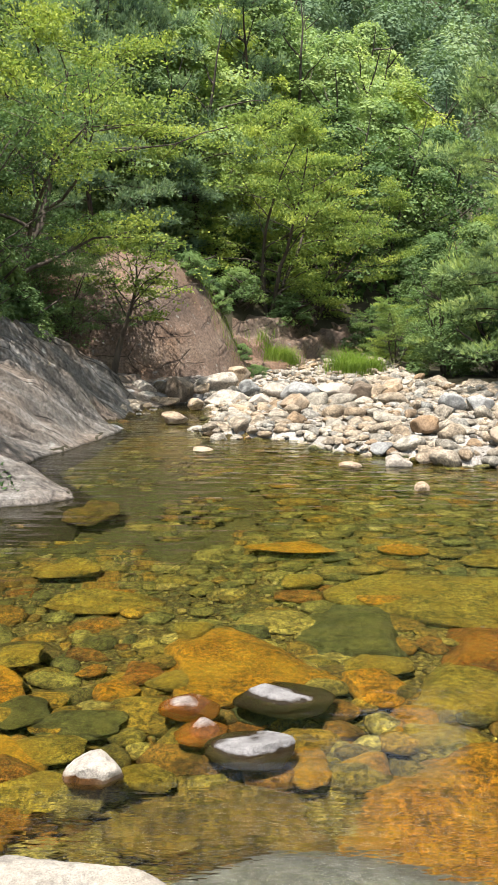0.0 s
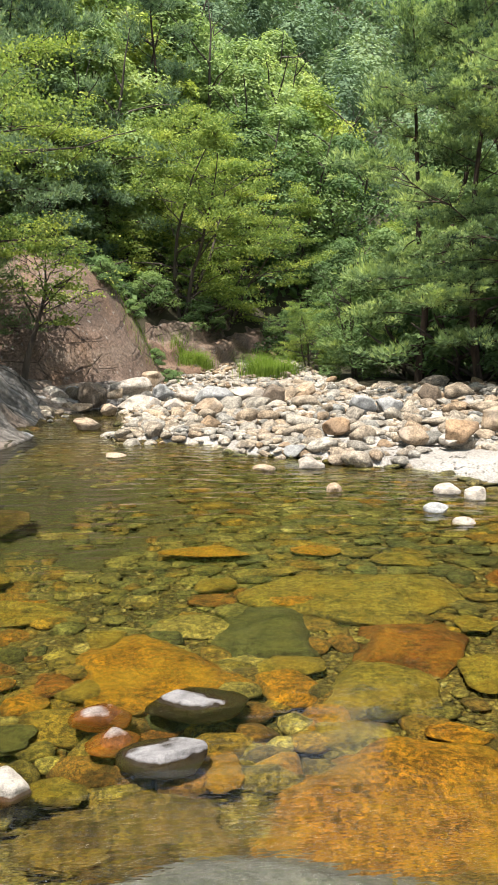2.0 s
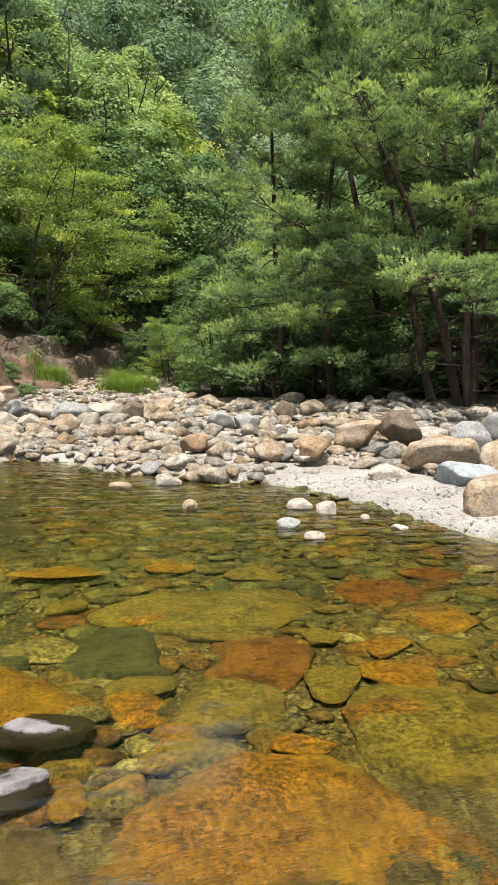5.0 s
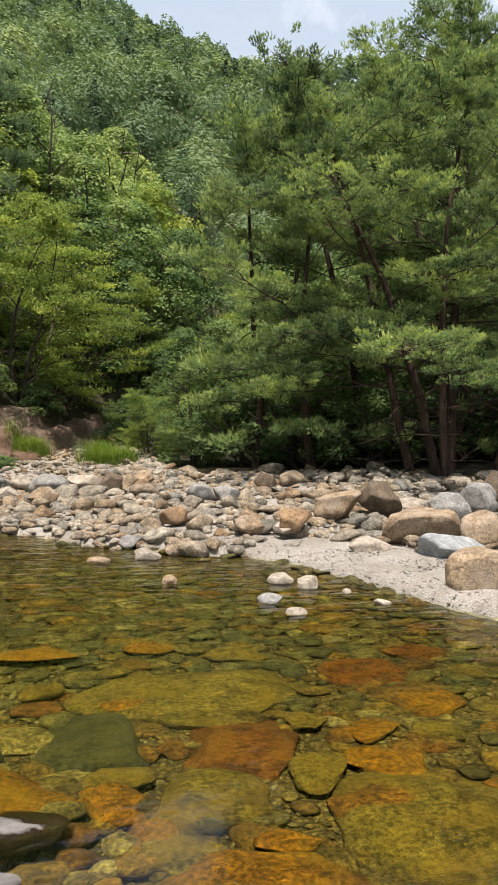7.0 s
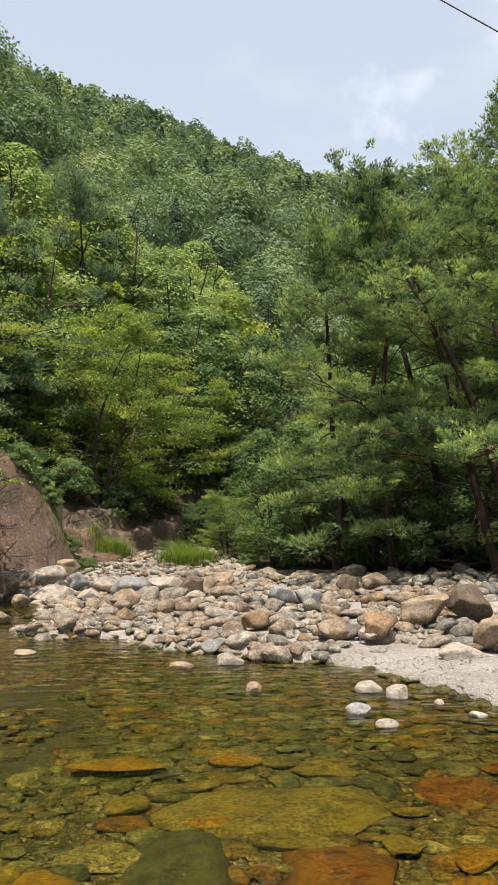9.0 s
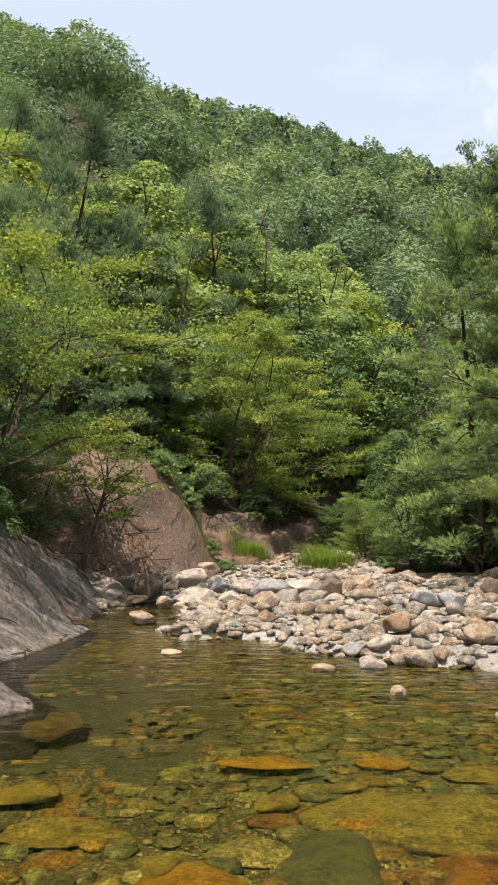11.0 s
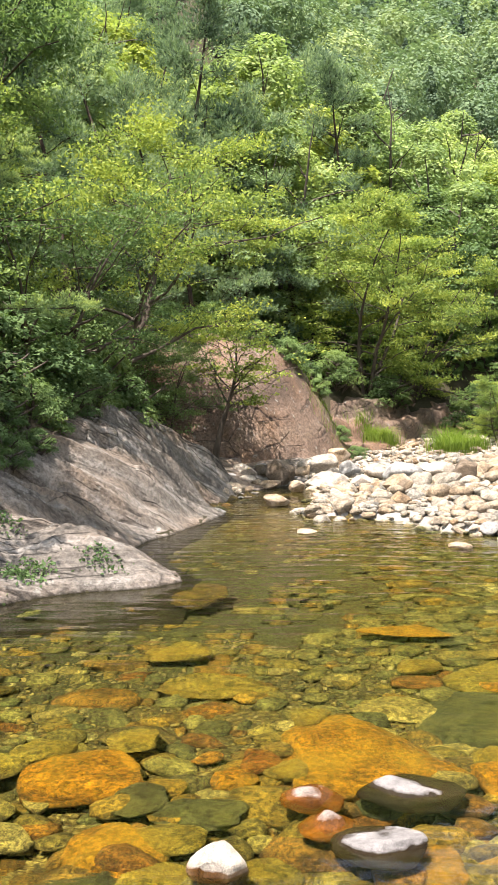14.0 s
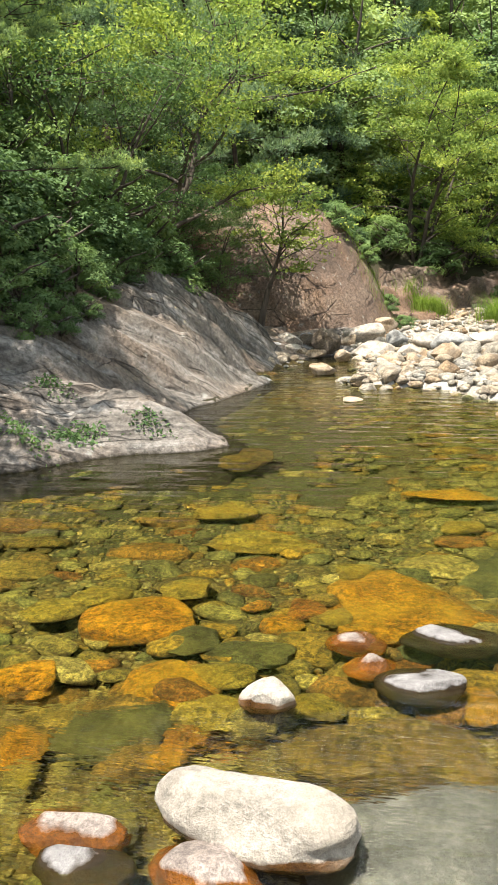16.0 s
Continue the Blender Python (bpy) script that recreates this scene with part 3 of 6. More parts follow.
# ---- bedrock ----
def slab_height(X, Y):
    """A low whaleback by the water, and behind it a long dip slope that ends in a crest."""
    d = shore_distance(X, Y)
    e = np.clip(d, 0, None)
    s = 0.81 * X - 0.58 * Y                      # across the foliation
    warp = fbm(X * 0.4, Y * 0.4, 0, 21, 2)
    low = 0.62 * np.minimum(e, 0.45) + 0.36 * np.clip(e - 0.45, 0, 1.2) + 0.05 * vnoise(X * 1.1, Y * 1.1, 0, 23)
    foot = np.interp(Y, (6.0, 8.3, 10.18, 10.86, 11.87, 13.0, 14.2, 16.1, 17.0), (-3.9, -3.15, -2.69, -2.45, -2.24, -2.06, -2.1, -2.0, -1.9))
    up = foot - X - 0.1 * np.clip(warp, -1, 1)
    dip = 0.97 * np.clip(up, 0, 1.75) + 0.2 * np.clip(up - 1.75, 0, 2) - 0.5 * np.clip(up - 2.6, 0, None)
    dip = dip * np.clip(e / 0.7, 0, 1) ** 0.6
    back = -0.66 * (X + 2.2) + 0.75 * (Y - 16.7)  # past the crest
    dip = dip - 1.5 * np.clip(back, 0, None)
    far = np.clip((dip - low) / 0.3 + 0.5, 0, 1)
    z = np.where(d < 0, 0.03 + 2.0 * d, np.maximum(low, dip) + 0.03)
    saw = np.mod((s + 0.28 * warp) * 1.75, 1.0)
    step = np.where(saw < 0.84, saw / 0.84, (1 - saw) / 0.16)
    saw2 = np.mod((s + 0.2 * warp) * 6.1 + 0.3, 1.0)
    step2 = np.where(saw2 < 0.8, saw2 / 0.8, (1 - saw2) / 0.2) * np.clip(3 * fbm(X * 0.9, Y * 0.9, 0, 27, 2) + 0.5, 0, 1)
    ramp = np.clip(d / 0.45, 0, 1)
    cut = np.abs(fbm(s * 1.9 + 7, (0.58 * X + 0.81 * Y) * 0.3, 0, 51, 3))
    cut = np.exp(-(cut / 0.05) ** 2) * np.clip(fbm(X * 0.8, Y * 0.8, 0, 53, 2) + 0.35, 0, 1)
    z = z + ramp * ((0.06 + 0.17 * far) * (step - 0.5) + (0.03 + 0.08 * far) * (step2 - 0.5) - (0.035 + 0.12 * far) * cut)
    ledge = np.floor(3.2 * fbm(X * 1.5 + 3, Y * 1.5, 0, 57, 3)) / 3.2          # broken ledges low by the water
    z = z + 0.13 * ledge * np.exp(-((d - 0.5) / 0.4) ** 2) * np.clip((-2.1 - X) / 0.5, 0, 1) * (Y < 9.2)
    t = np.clip((0.64 * (X + 3.0) + 0.77 * (Y - 16.4)) / 2.4, 0, 1)              # low shelf that runs on from the crest's foot
    shelf = 0.17 - 0.4 * np.hypot(X + 3.0 - 1.54 * t, Y - 16.4 - 1.85 * t) + 0.05 * fbm(X * 3, Y * 3, 0, 58, 2)
    z = np.where(Y > 15.6, np.maximum(z, shelf), z)
    return z + 0.05 * fbm(X * 0.9, Y * 0.9, 0, 31, 3) * np.clip(d + 0.3, 0, 1) + 0.022 * fbm(X * 6, Y * 6, 0, 33, 4) - 0.01


V, Q = sheet(np.arange(-7.5, -0.9, 0.04), np.arange(4.6, 19.4, 0.04), lambda X, Y: (shore_distance(X, Y) > -0.8) & (slab_height(X, Y) > -1.2) & (bank_distance(X, Y) < 2.6) & (X < -0.9) & ((X < -1.55) | (Y > 15.6)), slab_height)
slab = thing("rock_slab", "grey-tan foliated bedrock slab sloping into the pool", "rock", me=mesh("rock_slab", V, Q, M_SLAB))


def top(x, y):
    """The height of soil or slab, whichever lies higher."""
    z = h(x, y)
    if x < -2.0 and y < 16.5 and bank_distance(np.array([x]), np.array([y]))[0] < 2.6:
        z = max(z, float(slab_height(np.array([[x]]), np.array([[y]]))[0, 0]))
    return z


CLIFF = np.array([(-9.0, 15.5), (-4.6, 18.2), (-2.0, 19.3), (-0.45, 20.8), (0.1, 22.1), (-0.7, 29.0)])


def cliff_height(X, Y):
    best, side = np.full(X.shape, 1e9), np.zeros(X.shape)
    for (ax, ay), (bx, by) in zip(CLIFF[:-1], CLIFF[1:]):
        dx, dy = bx - ax, by - ay
        s = np.clip(((X - ax) * dx + (Y - ay) * dy) / (dx * dx + dy * dy), 0, 1)
        d = np.hypot(X - ax - s * dx, Y - ay - s * dy)
        side = np.where(d < best - 1e-9, np.sign(dx * (Y - ay) - dy * (X - ax)), side)
        best = np.minimum(best, d)
    d = best * side
    z = 0.45 + np.where(d < 0, 1.2 * d, 3.85 * np.interp(X, (-3.9, -2.1, -1.4, -0.6, -0.15, 0.1, 0.45), (1.0, 0.95, 0.86, 0.7, 0.54, 0.4, 0.1)) * (1 - np.exp(-np.clip(d, 0, None) / 1.1)))
    q = np.mod(0.75 * z + 0.35 * X + 0.25 * fbm(X * 0.6, Y * 0.6, 0, 45, 2), 0.8) / 0.8
    z = z + np.interp(X, (-1.0, -0.2), (1.0, 0.0)) * np.clip(d, 0, 1) * (0.16 * np.where(q < 0.85, q / 0.85, (1 - q) / 0.15) - 0.08)
    return z + np.interp(X, (-0.6, 0.1), (1.0, 0.3)) * (0.16 * fbm(X * 0.8, Y * 0.8, 0, 41, 4) + 0.05 * fbm(X * 4, Y * 4, 0, 43, 3))


V, Q = sheet(np.arange(-10, 1.2, 0.08), np.arange(15.5, 29, 0.08), lambda X, Y: cliff_height(X, Y) > -0.1, cliff_height)
cliff = thing("rock_cliff", "smooth red-brown weathered rock face above the stream", "rock", me=mesh("rock_cliff", V, Q, M_CLIFF))


def bank_rock(X, Y):
    u = bank_distance(X, Y)
    s = np.mod(0.8 * X - 0.5 * Y + 0.3 * fbm(X * 0.7, Y * 0.7, 0, 71, 3), 0.9) / 0.9
    return 0.75 + 0.75 * np.clip(u + 0.6, -1, 3.0) - 0.14 * np.clip(u, 0, 4) ** 2 + 0.4 * (np.where(s < 0.8, s / 0.8, (1 - s) / 0.2) - 0.5) + 0.12 * fbm(X * 2, Y * 2, 0, 72, 4)


V, Q = sheet(np.arange(-0.5, 5.0, 0.08), np.arange(22, 30, 0.08), lambda X, Y: (np.abs(bank_distance(X, Y) - 0.4) < 1.7), bank_rock)
thing("rock_bank", "low pinkish-grey bedrock along the stream's bank", "rock", me=mesh("rock_bank", V, Q, M_CLIFF))


# ---- stones ----
def stone_mesh(name, mat, seed, sub=3, lump=0.3, flat=0.0, facets=18, cut=(0.27, 0.44)):
    """A rounded, slightly faceted stone of about one metre across, resting half sunk at its origin."""
    bm = bmesh.new()
    bmesh.ops.create_icosphere(bm, subdivisions=sub, radius=0.5)
    P = np.array([v.co for v in bm.verts])
    rng = np.random.default_rng(seed)
    for _ in range(facets):                      # worn facets
        d = rng.normal(size=3)
        d /= np.linalg.norm(d)
        c = rng.uniform(*cut)
        over = np.clip(P @ d - c, 0, None)
        P = P - 0.9 * over[:, None] * d
    P = P * (1 + lump * 0.5 * fbm(P[:, 0] * 2.2, P[:, 1] * 2.2, P[:, 2] * 2.2, seed, 3))[:, None]
    P[:, 2] = np.where(P[:, 2] > 0.5 - flat, 0.5 - flat + 0.15 * (P[:, 2] - 0.5 + flat), P[:, 2])
    P = (P - (P.max(0) + P.min(0)) / 2) / np.ptp(P, 0)
    F = np.array([[v.index for v in f.verts] for f in bm.faces])
    bm.free()
    return mesh(name, P, F, mat)


SHAPES = [stone_mesh("stone", M_BAR, 100 + i, 2, 0.4, 0.0, 12, (0.18, 0.4)) for i in range(16)]
BEDSHAPES = [stone_mesh("stone", M_BED, 140 + i, 2, 0.35, 0.04, 11) for i in range(14)]


def stone_pose(x, y, z, sx, sy, sz, turn, tilt=0.0):
    return Matrix.LocRotScale((x, y, z), Euler((radians(tilt), radians(tilt * 0.6), radians(turn))), (sx, sy, sz))


_stone_seed = [500]


def boulder(x, y, z, sx, sy, sz, turn, mat, label, group="", name="boulder", tilt=0.0, flat=0.0, lump=0.3, facets=12):
    """A single stone with its own mesh; z is its middle."""
    _stone_seed[0] += 1
    me = stone_mesh(name, mat, _stone_seed[0], 4, lump, flat, facets, (0.23, 0.43) if facets == 12 else (0.27, 0.44))
    return thing(name, label, "rock", stone_pose(x, y, z, sx, sy, sz, turn, tilt), group, me)


# ---- single stones and boulders ----
boulder(1.81, 9.68, 0.01, 0.33, 0.26, 0.24, -10, M_WHITE, "pale rounded stone standing in the shallow pool", "stones standing in the pool", "stone", facets=5, lump=0.2)
boulder(1.21, 9.57, 0.01, 0.28, 0.23, 0.10, -7, M_TAN, "small tan stone barely above the water", "stones standing in the pool", "stone", facets=5, lump=0.2)
boulder(1.76, 8.12, 0.01, 0.16, 0.13, 0.15, -11, M_TAN, "small tan stone barely above the water", "stones standing in the pool", "stone", facets=5, lump=0.2)
boulder(2.88, 7.89, 0.01, 0.28, 0.23, 0.17, -19, M_WHITE, "pale rounded stone standing in the shallow pool", "stones standing in the pool", "stone", facets=5, lump=0.2)
boulder(3.05, 7.56, 0.01, 0.21, 0.16, 0.23, -21, M_WHITE, "pale rounded stone standing in the shallow pool", "stones standing in the pool", "stone", facets=5, lump=0.2)
boulder(2.48, 7.06, 0.01, 0.23, 0.19, 0.13, -19, M_GREY, "flat grey stone standing in the shallow pool", "stones standing in the pool", "stone", facets=5, lump=0.2)
boulder(2.57, 6.58, 0.00, 0.20, 0.16, 0.10, -20, M_WHITE, "pale rounded stone standing in the shallow pool", "stones standing in the pool", "stone", facets=5, lump=0.2)
boulder(3.33, 7.23, 0.00, 0.09, 0.07, 0.08, -24, M_WHITE, "pale rounded stone standing in the shallow pool", "stones standing in the pool", "stone", facets=5, lump=0.2)
boulder(3.46, 6.72, 0.00, 0.17, 0.14, 0.08, -26, M_WHITE, "pale rounded stone standing in the shallow pool", "stones standing in the pool", "stone", facets=5, lump=0.2)
boulder(1.00, 15.86, 0.41, 0.79, 0.63, 0.45, -3, M_GREY, "smooth blue-grey boulder among pale stones", "boulders on the gravel bar", "boulder")
boulder(0.78, 13.89, 0.35, 0.53, 0.42, 0.41, -3, M_TAN, "tan rounded boulder on the gravel bar", "boulders on the gravel bar", "boulder")
boulder(3.26, 12.99, 0.46, 0.46, 0.37, 0.32, -14, M_GREY, "dark slate boulder on the gravel bar", "boulders on the gravel bar", "boulder")
boulder(3.63, 12.70, 0.46, 0.44, 0.35, 0.32, -15, M_GREY, "long grey boulder leaning on stones", "boulders on the gravel bar", "boulder")
boulder(4.54, 13.48, 0.56, 0.41, 0.33, 0.43, -18, M_BROWN, "brown angular boulder at the bar's shaded edge", "boulders on the gravel bar", "boulder")
boulder(2.44, 11.21, 0.32, 0.4, 0.31, 0.26, -12, M_ORANGE, "orange-brown squared boulder on the gravel bar", "boulders on the gravel bar", "boulder")
boulder(5.26, 10.47, 0.55, 0.67, 0.54, 0.52, -26, M_BROWN, "large dark brown rounded boulder beside the pines", "boulders on the gravel bar", "boulder")
boulder(4.68, 10.62, 0.48, 0.68, 0.54, 0.41, -23, M_TAN, "long tan boulder lying on the gravel bar", "boulders on the gravel bar", "boulder")
boulder(3.77, 9.87, 0.38, 0.42, 0.32, 0.3, -20, M_ORANGE, "orange-brown boulder tilted among stones", "boulders on the gravel bar", "boulder")
boulder(3.69, 9.91, 0.27, 0.40, 0.32, 0.22, -20, M_WHITE, "white rounded boulder on the gravel bar", "boulders on the gravel bar", "boulder")
boulder(3.21, 10.12, 0.28, 0.42, 0.32, 0.3, -17, M_TAN, "tan rounded boulder on the gravel bar", "boulders on the gravel bar", "boulder")
boulder(5.06, 8.90, 0.37, 0.95, 0.76, 0.47, -29, M_TAN, "large tan-orange split boulder on the gravel", "boulders on the gravel bar", "boulder")
boulder(4.39, 8.82, 0.18, 0.60, 0.48, 0.22, -26, M_WHITE, "flat pale grey boulder at the sand's edge", "boulders on the gravel bar", "boulder")
boulder(4.99, 8.02, 0.23, 0.81, 0.65, 0.40, -31, M_BLUE, "smooth blue-grey boulder on the sand", "boulders on the gravel bar", "boulder")
boulder(4.46, 6.68, 0.23, 0.65, 0.52, 0.50, -33, M_TAN, "rounded orange-tan boulder on the sand", "boulders on the gravel bar", "boulder")
boulder(5.75, 10.48, 0.47, 0.59, 0.47, 0.21, -28, M_WHITE, "flat white boulder behind larger ones", "boulders on the gravel bar", "boulder")
boulder(5.49, 8.95, 0.53, 0.56, 0.45, 0.51, -31, M_GREY, "grey-pink upright boulder on the bar", "boulders on the gravel bar", "boulder")
boulder(5.38, 8.04, 0.42, 0.53, 0.43, 0.48, -33, M_TAN, "tan boulder resting among other boulders", "boulders on the gravel bar", "boulder")
boulder(6.38, 9.75, 0.58, 0.59, 0.47, 0.50, -33, M_GREY, "pale grey boulder on the bar's upper edge", "boulders on the gravel bar", "boulder")
boulder(6.82, 10.00, 0.66, 0.37, 0.29, 0.63, -34, M_BROWN, "round brown boulder on the bar's upper edge", "boulders on the gravel bar", "boulder")
boulder(2.62, 10.38, 0.08, 0.45, 0.36, 0.18, -14, M_TAN, "long tan stone at the waterline", "boulders on the gravel bar", "boulder")
boulder(1.73, 10.47, 0.08, 0.30, 0.24, 0.20, -9, M_GREY, "flat grey stone at the waterline", "boulders on the gravel bar", "boulder")
boulder(2.08, 15.28, 0.49, 0.48, 0.38, 0.38, -7, M_BROWN, "brown boulder among pale stones", "boulders on the gravel bar", "boulder")
boulder(1.68, 16.04, 0.43, 0.69, 0.55, 0.33, -6, M_WHITE, "long pale boulder among stones", "boulders on the gravel bar", "boulder")
boulder(2.78, 16.02, 0.49, 0.52, 0.41, 0.35, -9, M_TAN, "tan boulder among pale stones", "boulders on the gravel bar", "boulder")
boulder(-1.55, 18.10, 0.3, 0.66, 0.54, 0.62, 5, M_BROWN, "dark brown boulder where the stream enters", "boulders where the stream enters", "boulder")
boulder(-0.73, 18.95, 0.38, 0.97, 0.77, 0.58, 2, M_WHITE, "large pale boulder where the stream enters", "boulders where the stream enters", "boulder", facets=7, lump=0.25)
boulder(-2.05, 18.86, 0.26, 0.39, 0.32, 0.44, 6, M_GREY, "grey rounded boulder beside a dark one", "boulders where the stream enters", "boulder")
boulder(-0.50, 17.36, 0.18, 0.96, 0.76, 0.39, 1, M_WHITE, "long pale boulder at the stream's edge", "boulders where the stream enters", "boulder")
boulder(0.01, 18.10, 0.35, 0.50, 0.40, 0.42, -0, M_GREY, "grey boulder behind the pool", "boulders where the stream enters", "boulder")
boulder(-2.45, 18.3, 0.26, 0.74, 0.6, 0.54, 7, M_WHITE, "pale angular boulder below the rock face", "boulders where the stream enters", "boulder")
boulder(-3.35, 18.1, 0.42, 0.5, 0.42, 0.42, 9, M_BROWN, "brown boulder below the small tree", "boulders where the stream enters", "boulder")
boulder(-1.30, 14.21, 0.06, 0.48, 0.4, 0.3, 5, M_TAN, "tan boulder standing in the stream", "boulders where the stream enters", "boulder", facets=7, lump=0.25)
boulder(-0.62, 10.82, 0.02, 0.27, 0.22, 0.08, 3, M_TAN, "flat tan stone barely above the water", "boulders where the stream enters", "boulder")
boulder(-0.51, 12.53, 0.04, 0.40, 0.32, 0.16, 2, M_TAN, "tan stones at the waterline", "boulders where the stream enters", "boulder")
boulder(-2.21, 13.18, 0.04, 0.32, 0.25, 0.14, 9, M_GREY, "small grey stone at the slab's foot", "boulders where the stream enters", "boulder")
boulder(-1.11, 19.02, 0.26, 0.48, 0.38, 0.44, 3, M_WHITE, "pale boulder between larger ones", "boulders where the stream enters", "boulder")
boulder(-1.09, 16.64, 0.12, 0.35, 0.28, 0.26, 3, M_TAN, "tan boulder at the stream's edge", "boulders where the stream enters", "boulder")
boulder(-0.15, 14.75, 0.13, 0.45, 0.36, 0.33, 0, M_TAN, "tan boulder at the stream's edge", "boulders where the stream enters", "boulder")
boulder(0.22, 15.98, 0.23, 0.51, 0.41, 0.33, -1, M_WHITE, "pale rounded boulder on the bar", "boulders where the stream enters", "boulder")
boulder(-2.0, 18.55, 0.27, 0.42, 0.36, 0.4, 10, M_BROWN, "brown boulder below the small tree", "boulders where the stream enters", "boulder")
boulder(-2.86, 18.2, 0.28, 0.46, 0.4, 0.44, 8, M_GREY, "grey boulder at the stream's edge", "boulders where the stream enters", "boulder")
boulder(-2.25, 17.75, 0.16, 0.4, 0.32, 0.3, 7, M_WHITE, "pale boulder below the rock face", "boulders where the stream enters", "boulder")
boulder(-1.1, 18.45, 0.25, 0.42, 0.34, 0.38, 6, M_TAN, "tan boulder below the rock face", "boulders where the stream enters", "boulder")
boulder(-1.75, 17.6, 0.08, 0.5, 0.38, 0.22, 8, M_TAN, "flat tan boulder at the stream's edge", "boulders where the stream enters", "boulder")
boulder(-2.7, 17.75, 0.22, 0.42, 0.34, 0.32, 9, M_GREY, "grey boulder at the slab's end", "boulders where the stream enters", "boulder")
boulder(0.64, 17.06, 0.36, 0.71, 0.57, 0.44, -3, M_WHITE, "large pale boulder on the bar", "boulders where the stream enters", "boulder")
boulder(-0.31, 21.00, 0.47, 0.73, 0.58, 0.48, 1, M_TAN, "tan boulder below the rock bank", "boulders where the stream enters", "boulder")
boulder(-0.50, 2.02, 0.03, 0.62, 0.3, 0.22, -12, M_EDGE, "large white granite block at the water's near edge", "stones at the near edge", "boulder", facets=7, lump=0.25, flat=0.12)
boulder(-0.57, 2.77, 0.00, 0.22, 0.17, 0.17, 20, M_EDGE, "white stone with a wet dark foot in the shallows", "stones at the near edge", "stone", facets=10, lump=0.3)
boulder(-0.00, 2.98, -0.066, 0.36, 0.25, 0.2, -8, M_BOTH, "white-topped stone with a dark wet foot", "stones at the near edge", "stone", facets=4, lump=0.15)
boulder(0.16, 3.46, -0.08, 0.46, 0.32, 0.2, -6, M_BOTH, "dark wet rock with a dry pale top", "stones at the near edge", "stone", facets=7, lump=0.25, flat=0.05)
boulder(-0.26, 3.35, -0.05, 0.27, 0.2, 0.16, 3, M_TIP, "orange wet stone just breaking the surface", "stones at the near edge", "stone", facets=7, lump=0.25)
boulder(-0.19, 3.11, -0.05, 0.23, 0.19, 0.16, 10, M_TIP, "orange wet stone with a dry pale tip", "stones at the near edge", "stone", facets=7, lump=0.25)
boulder(-1.01, 1.95, -0.04, 0.33, 0.19, 0.14, 8, M_TIP, "flat pinkish stone with an orange wet rim", "stones at the near edge", "stone", facets=7, lump=0.25, flat=0.1)
boulder(-0.94, 1.84, -0.05, 0.3, 0.2, 0.14, 0, M_BOTH, "wet purple-grey stone in the riffle", "stones at the near edge", "stone", facets=7, lump=0.25)
boulder(-0.59, 1.85, -0.03, 0.34, 0.24, 0.17, 5, M_TIP, "wet orange and pale stone in the riffle", "stones at the near edge", "stone", facets=7, lump=0.25)
boulder(-1.03, 3.06, -0.27, 0.43, 0.46, 0.19, 17, M_WETORANGE, "orange algae-coated rock lying under clear water", "rocks under the water", "submerged_rock", flat=0.12, facets=9, lump=0.4)
boulder(-1.37, 3.68, -0.30, 0.60, 0.57, 0.26, 19, M_WETORANGE, "orange algae-coated rock lying under clear water", "rocks under the water", "submerged_rock", flat=0.12, facets=9, lump=0.4)
boulder(-1.17, 2.68, -0.26, 0.58, 0.39, 0.17, 21, M_WETGREEN, "dark green rock lying under clear water", "rocks under the water", "submerged_rock", flat=0.12, facets=9, lump=0.4)
boulder(-0.00, 4.00, -0.32, 0.98, 0.99, 0.30, -2, M_WETORANGE, "orange algae-coated rock lying under clear water", "rocks under the water", "submerged_rock", flat=0.12, facets=9, lump=0.4)
boulder(-1.03, 3.43, -0.23, 0.28, 0.33, 0.13, 15, M_WETGREEN, "dark green rock lying under clear water", "rocks under the water", "submerged_rock", flat=0.12, facets=9, lump=0.4)
boulder(-0.74, 3.35, -0.23, 0.43, 0.28, 0.13, 11, M_WETGREEN, "dark green rock lying under clear water", "rocks under the water", "submerged_rock", flat=0.12, facets=9, lump=0.4)
boulder(-0.80, 2.82, -0.23, 0.32, 0.29, 0.13, 14, M_WETOLIVE, "olive-ochre flat rock lying under clear water", "rocks under the water", "submerged_rock", flat=0.12, facets=9, lump=0.4)
boulder(-1.67, 2.99, -0.23, 0.29, 0.32, 0.13, 27, M_WETORANGE, "orange algae-coated rock lying under clear water", "rocks under the water", "submerged_rock", flat=0.12, facets=9, lump=0.4)
boulder(-0.53, 3.86, -0.22, 0.22, 0.29, 0.10, 6, M_WETRED, "red-brown rock lying under clear water", "rocks under the water", "submerged_rock", flat=0.12, facets=9, lump=0.4)
boulder(-1.44, 2.51, -0.22, 0.21, 0.31, 0.10, 28, M_WETORANGE, "orange algae-coated rock lying under clear water", "rocks under the water", "submerged_rock", flat=0.12, facets=9, lump=0.4)
boulder(-1.36, 2.32, -0.22, 0.13, 0.21, 0.10, 28, M_WETOLIVE, "olive-ochre flat rock lying under clear water", "rocks under the water", "submerged_rock", flat=0.12, facets=9, lump=0.4)
boulder(-0.11, 2.65, -0.28, 0.83, 0.48, 0.22, 0, M_WETBROWN, "broad brown granular rock lying under clear water", "rocks under the water", "submerged_rock", flat=0.12, facets=9, lump=0.4)
boulder(-0.89, 2.53, -0.22, 0.17, 0.19, 0.10, 17, M_WETORANGE, "orange algae-coated rock lying under clear water", "rocks under the water", "submerged_rock", flat=0.12, facets=9, lump=0.4)
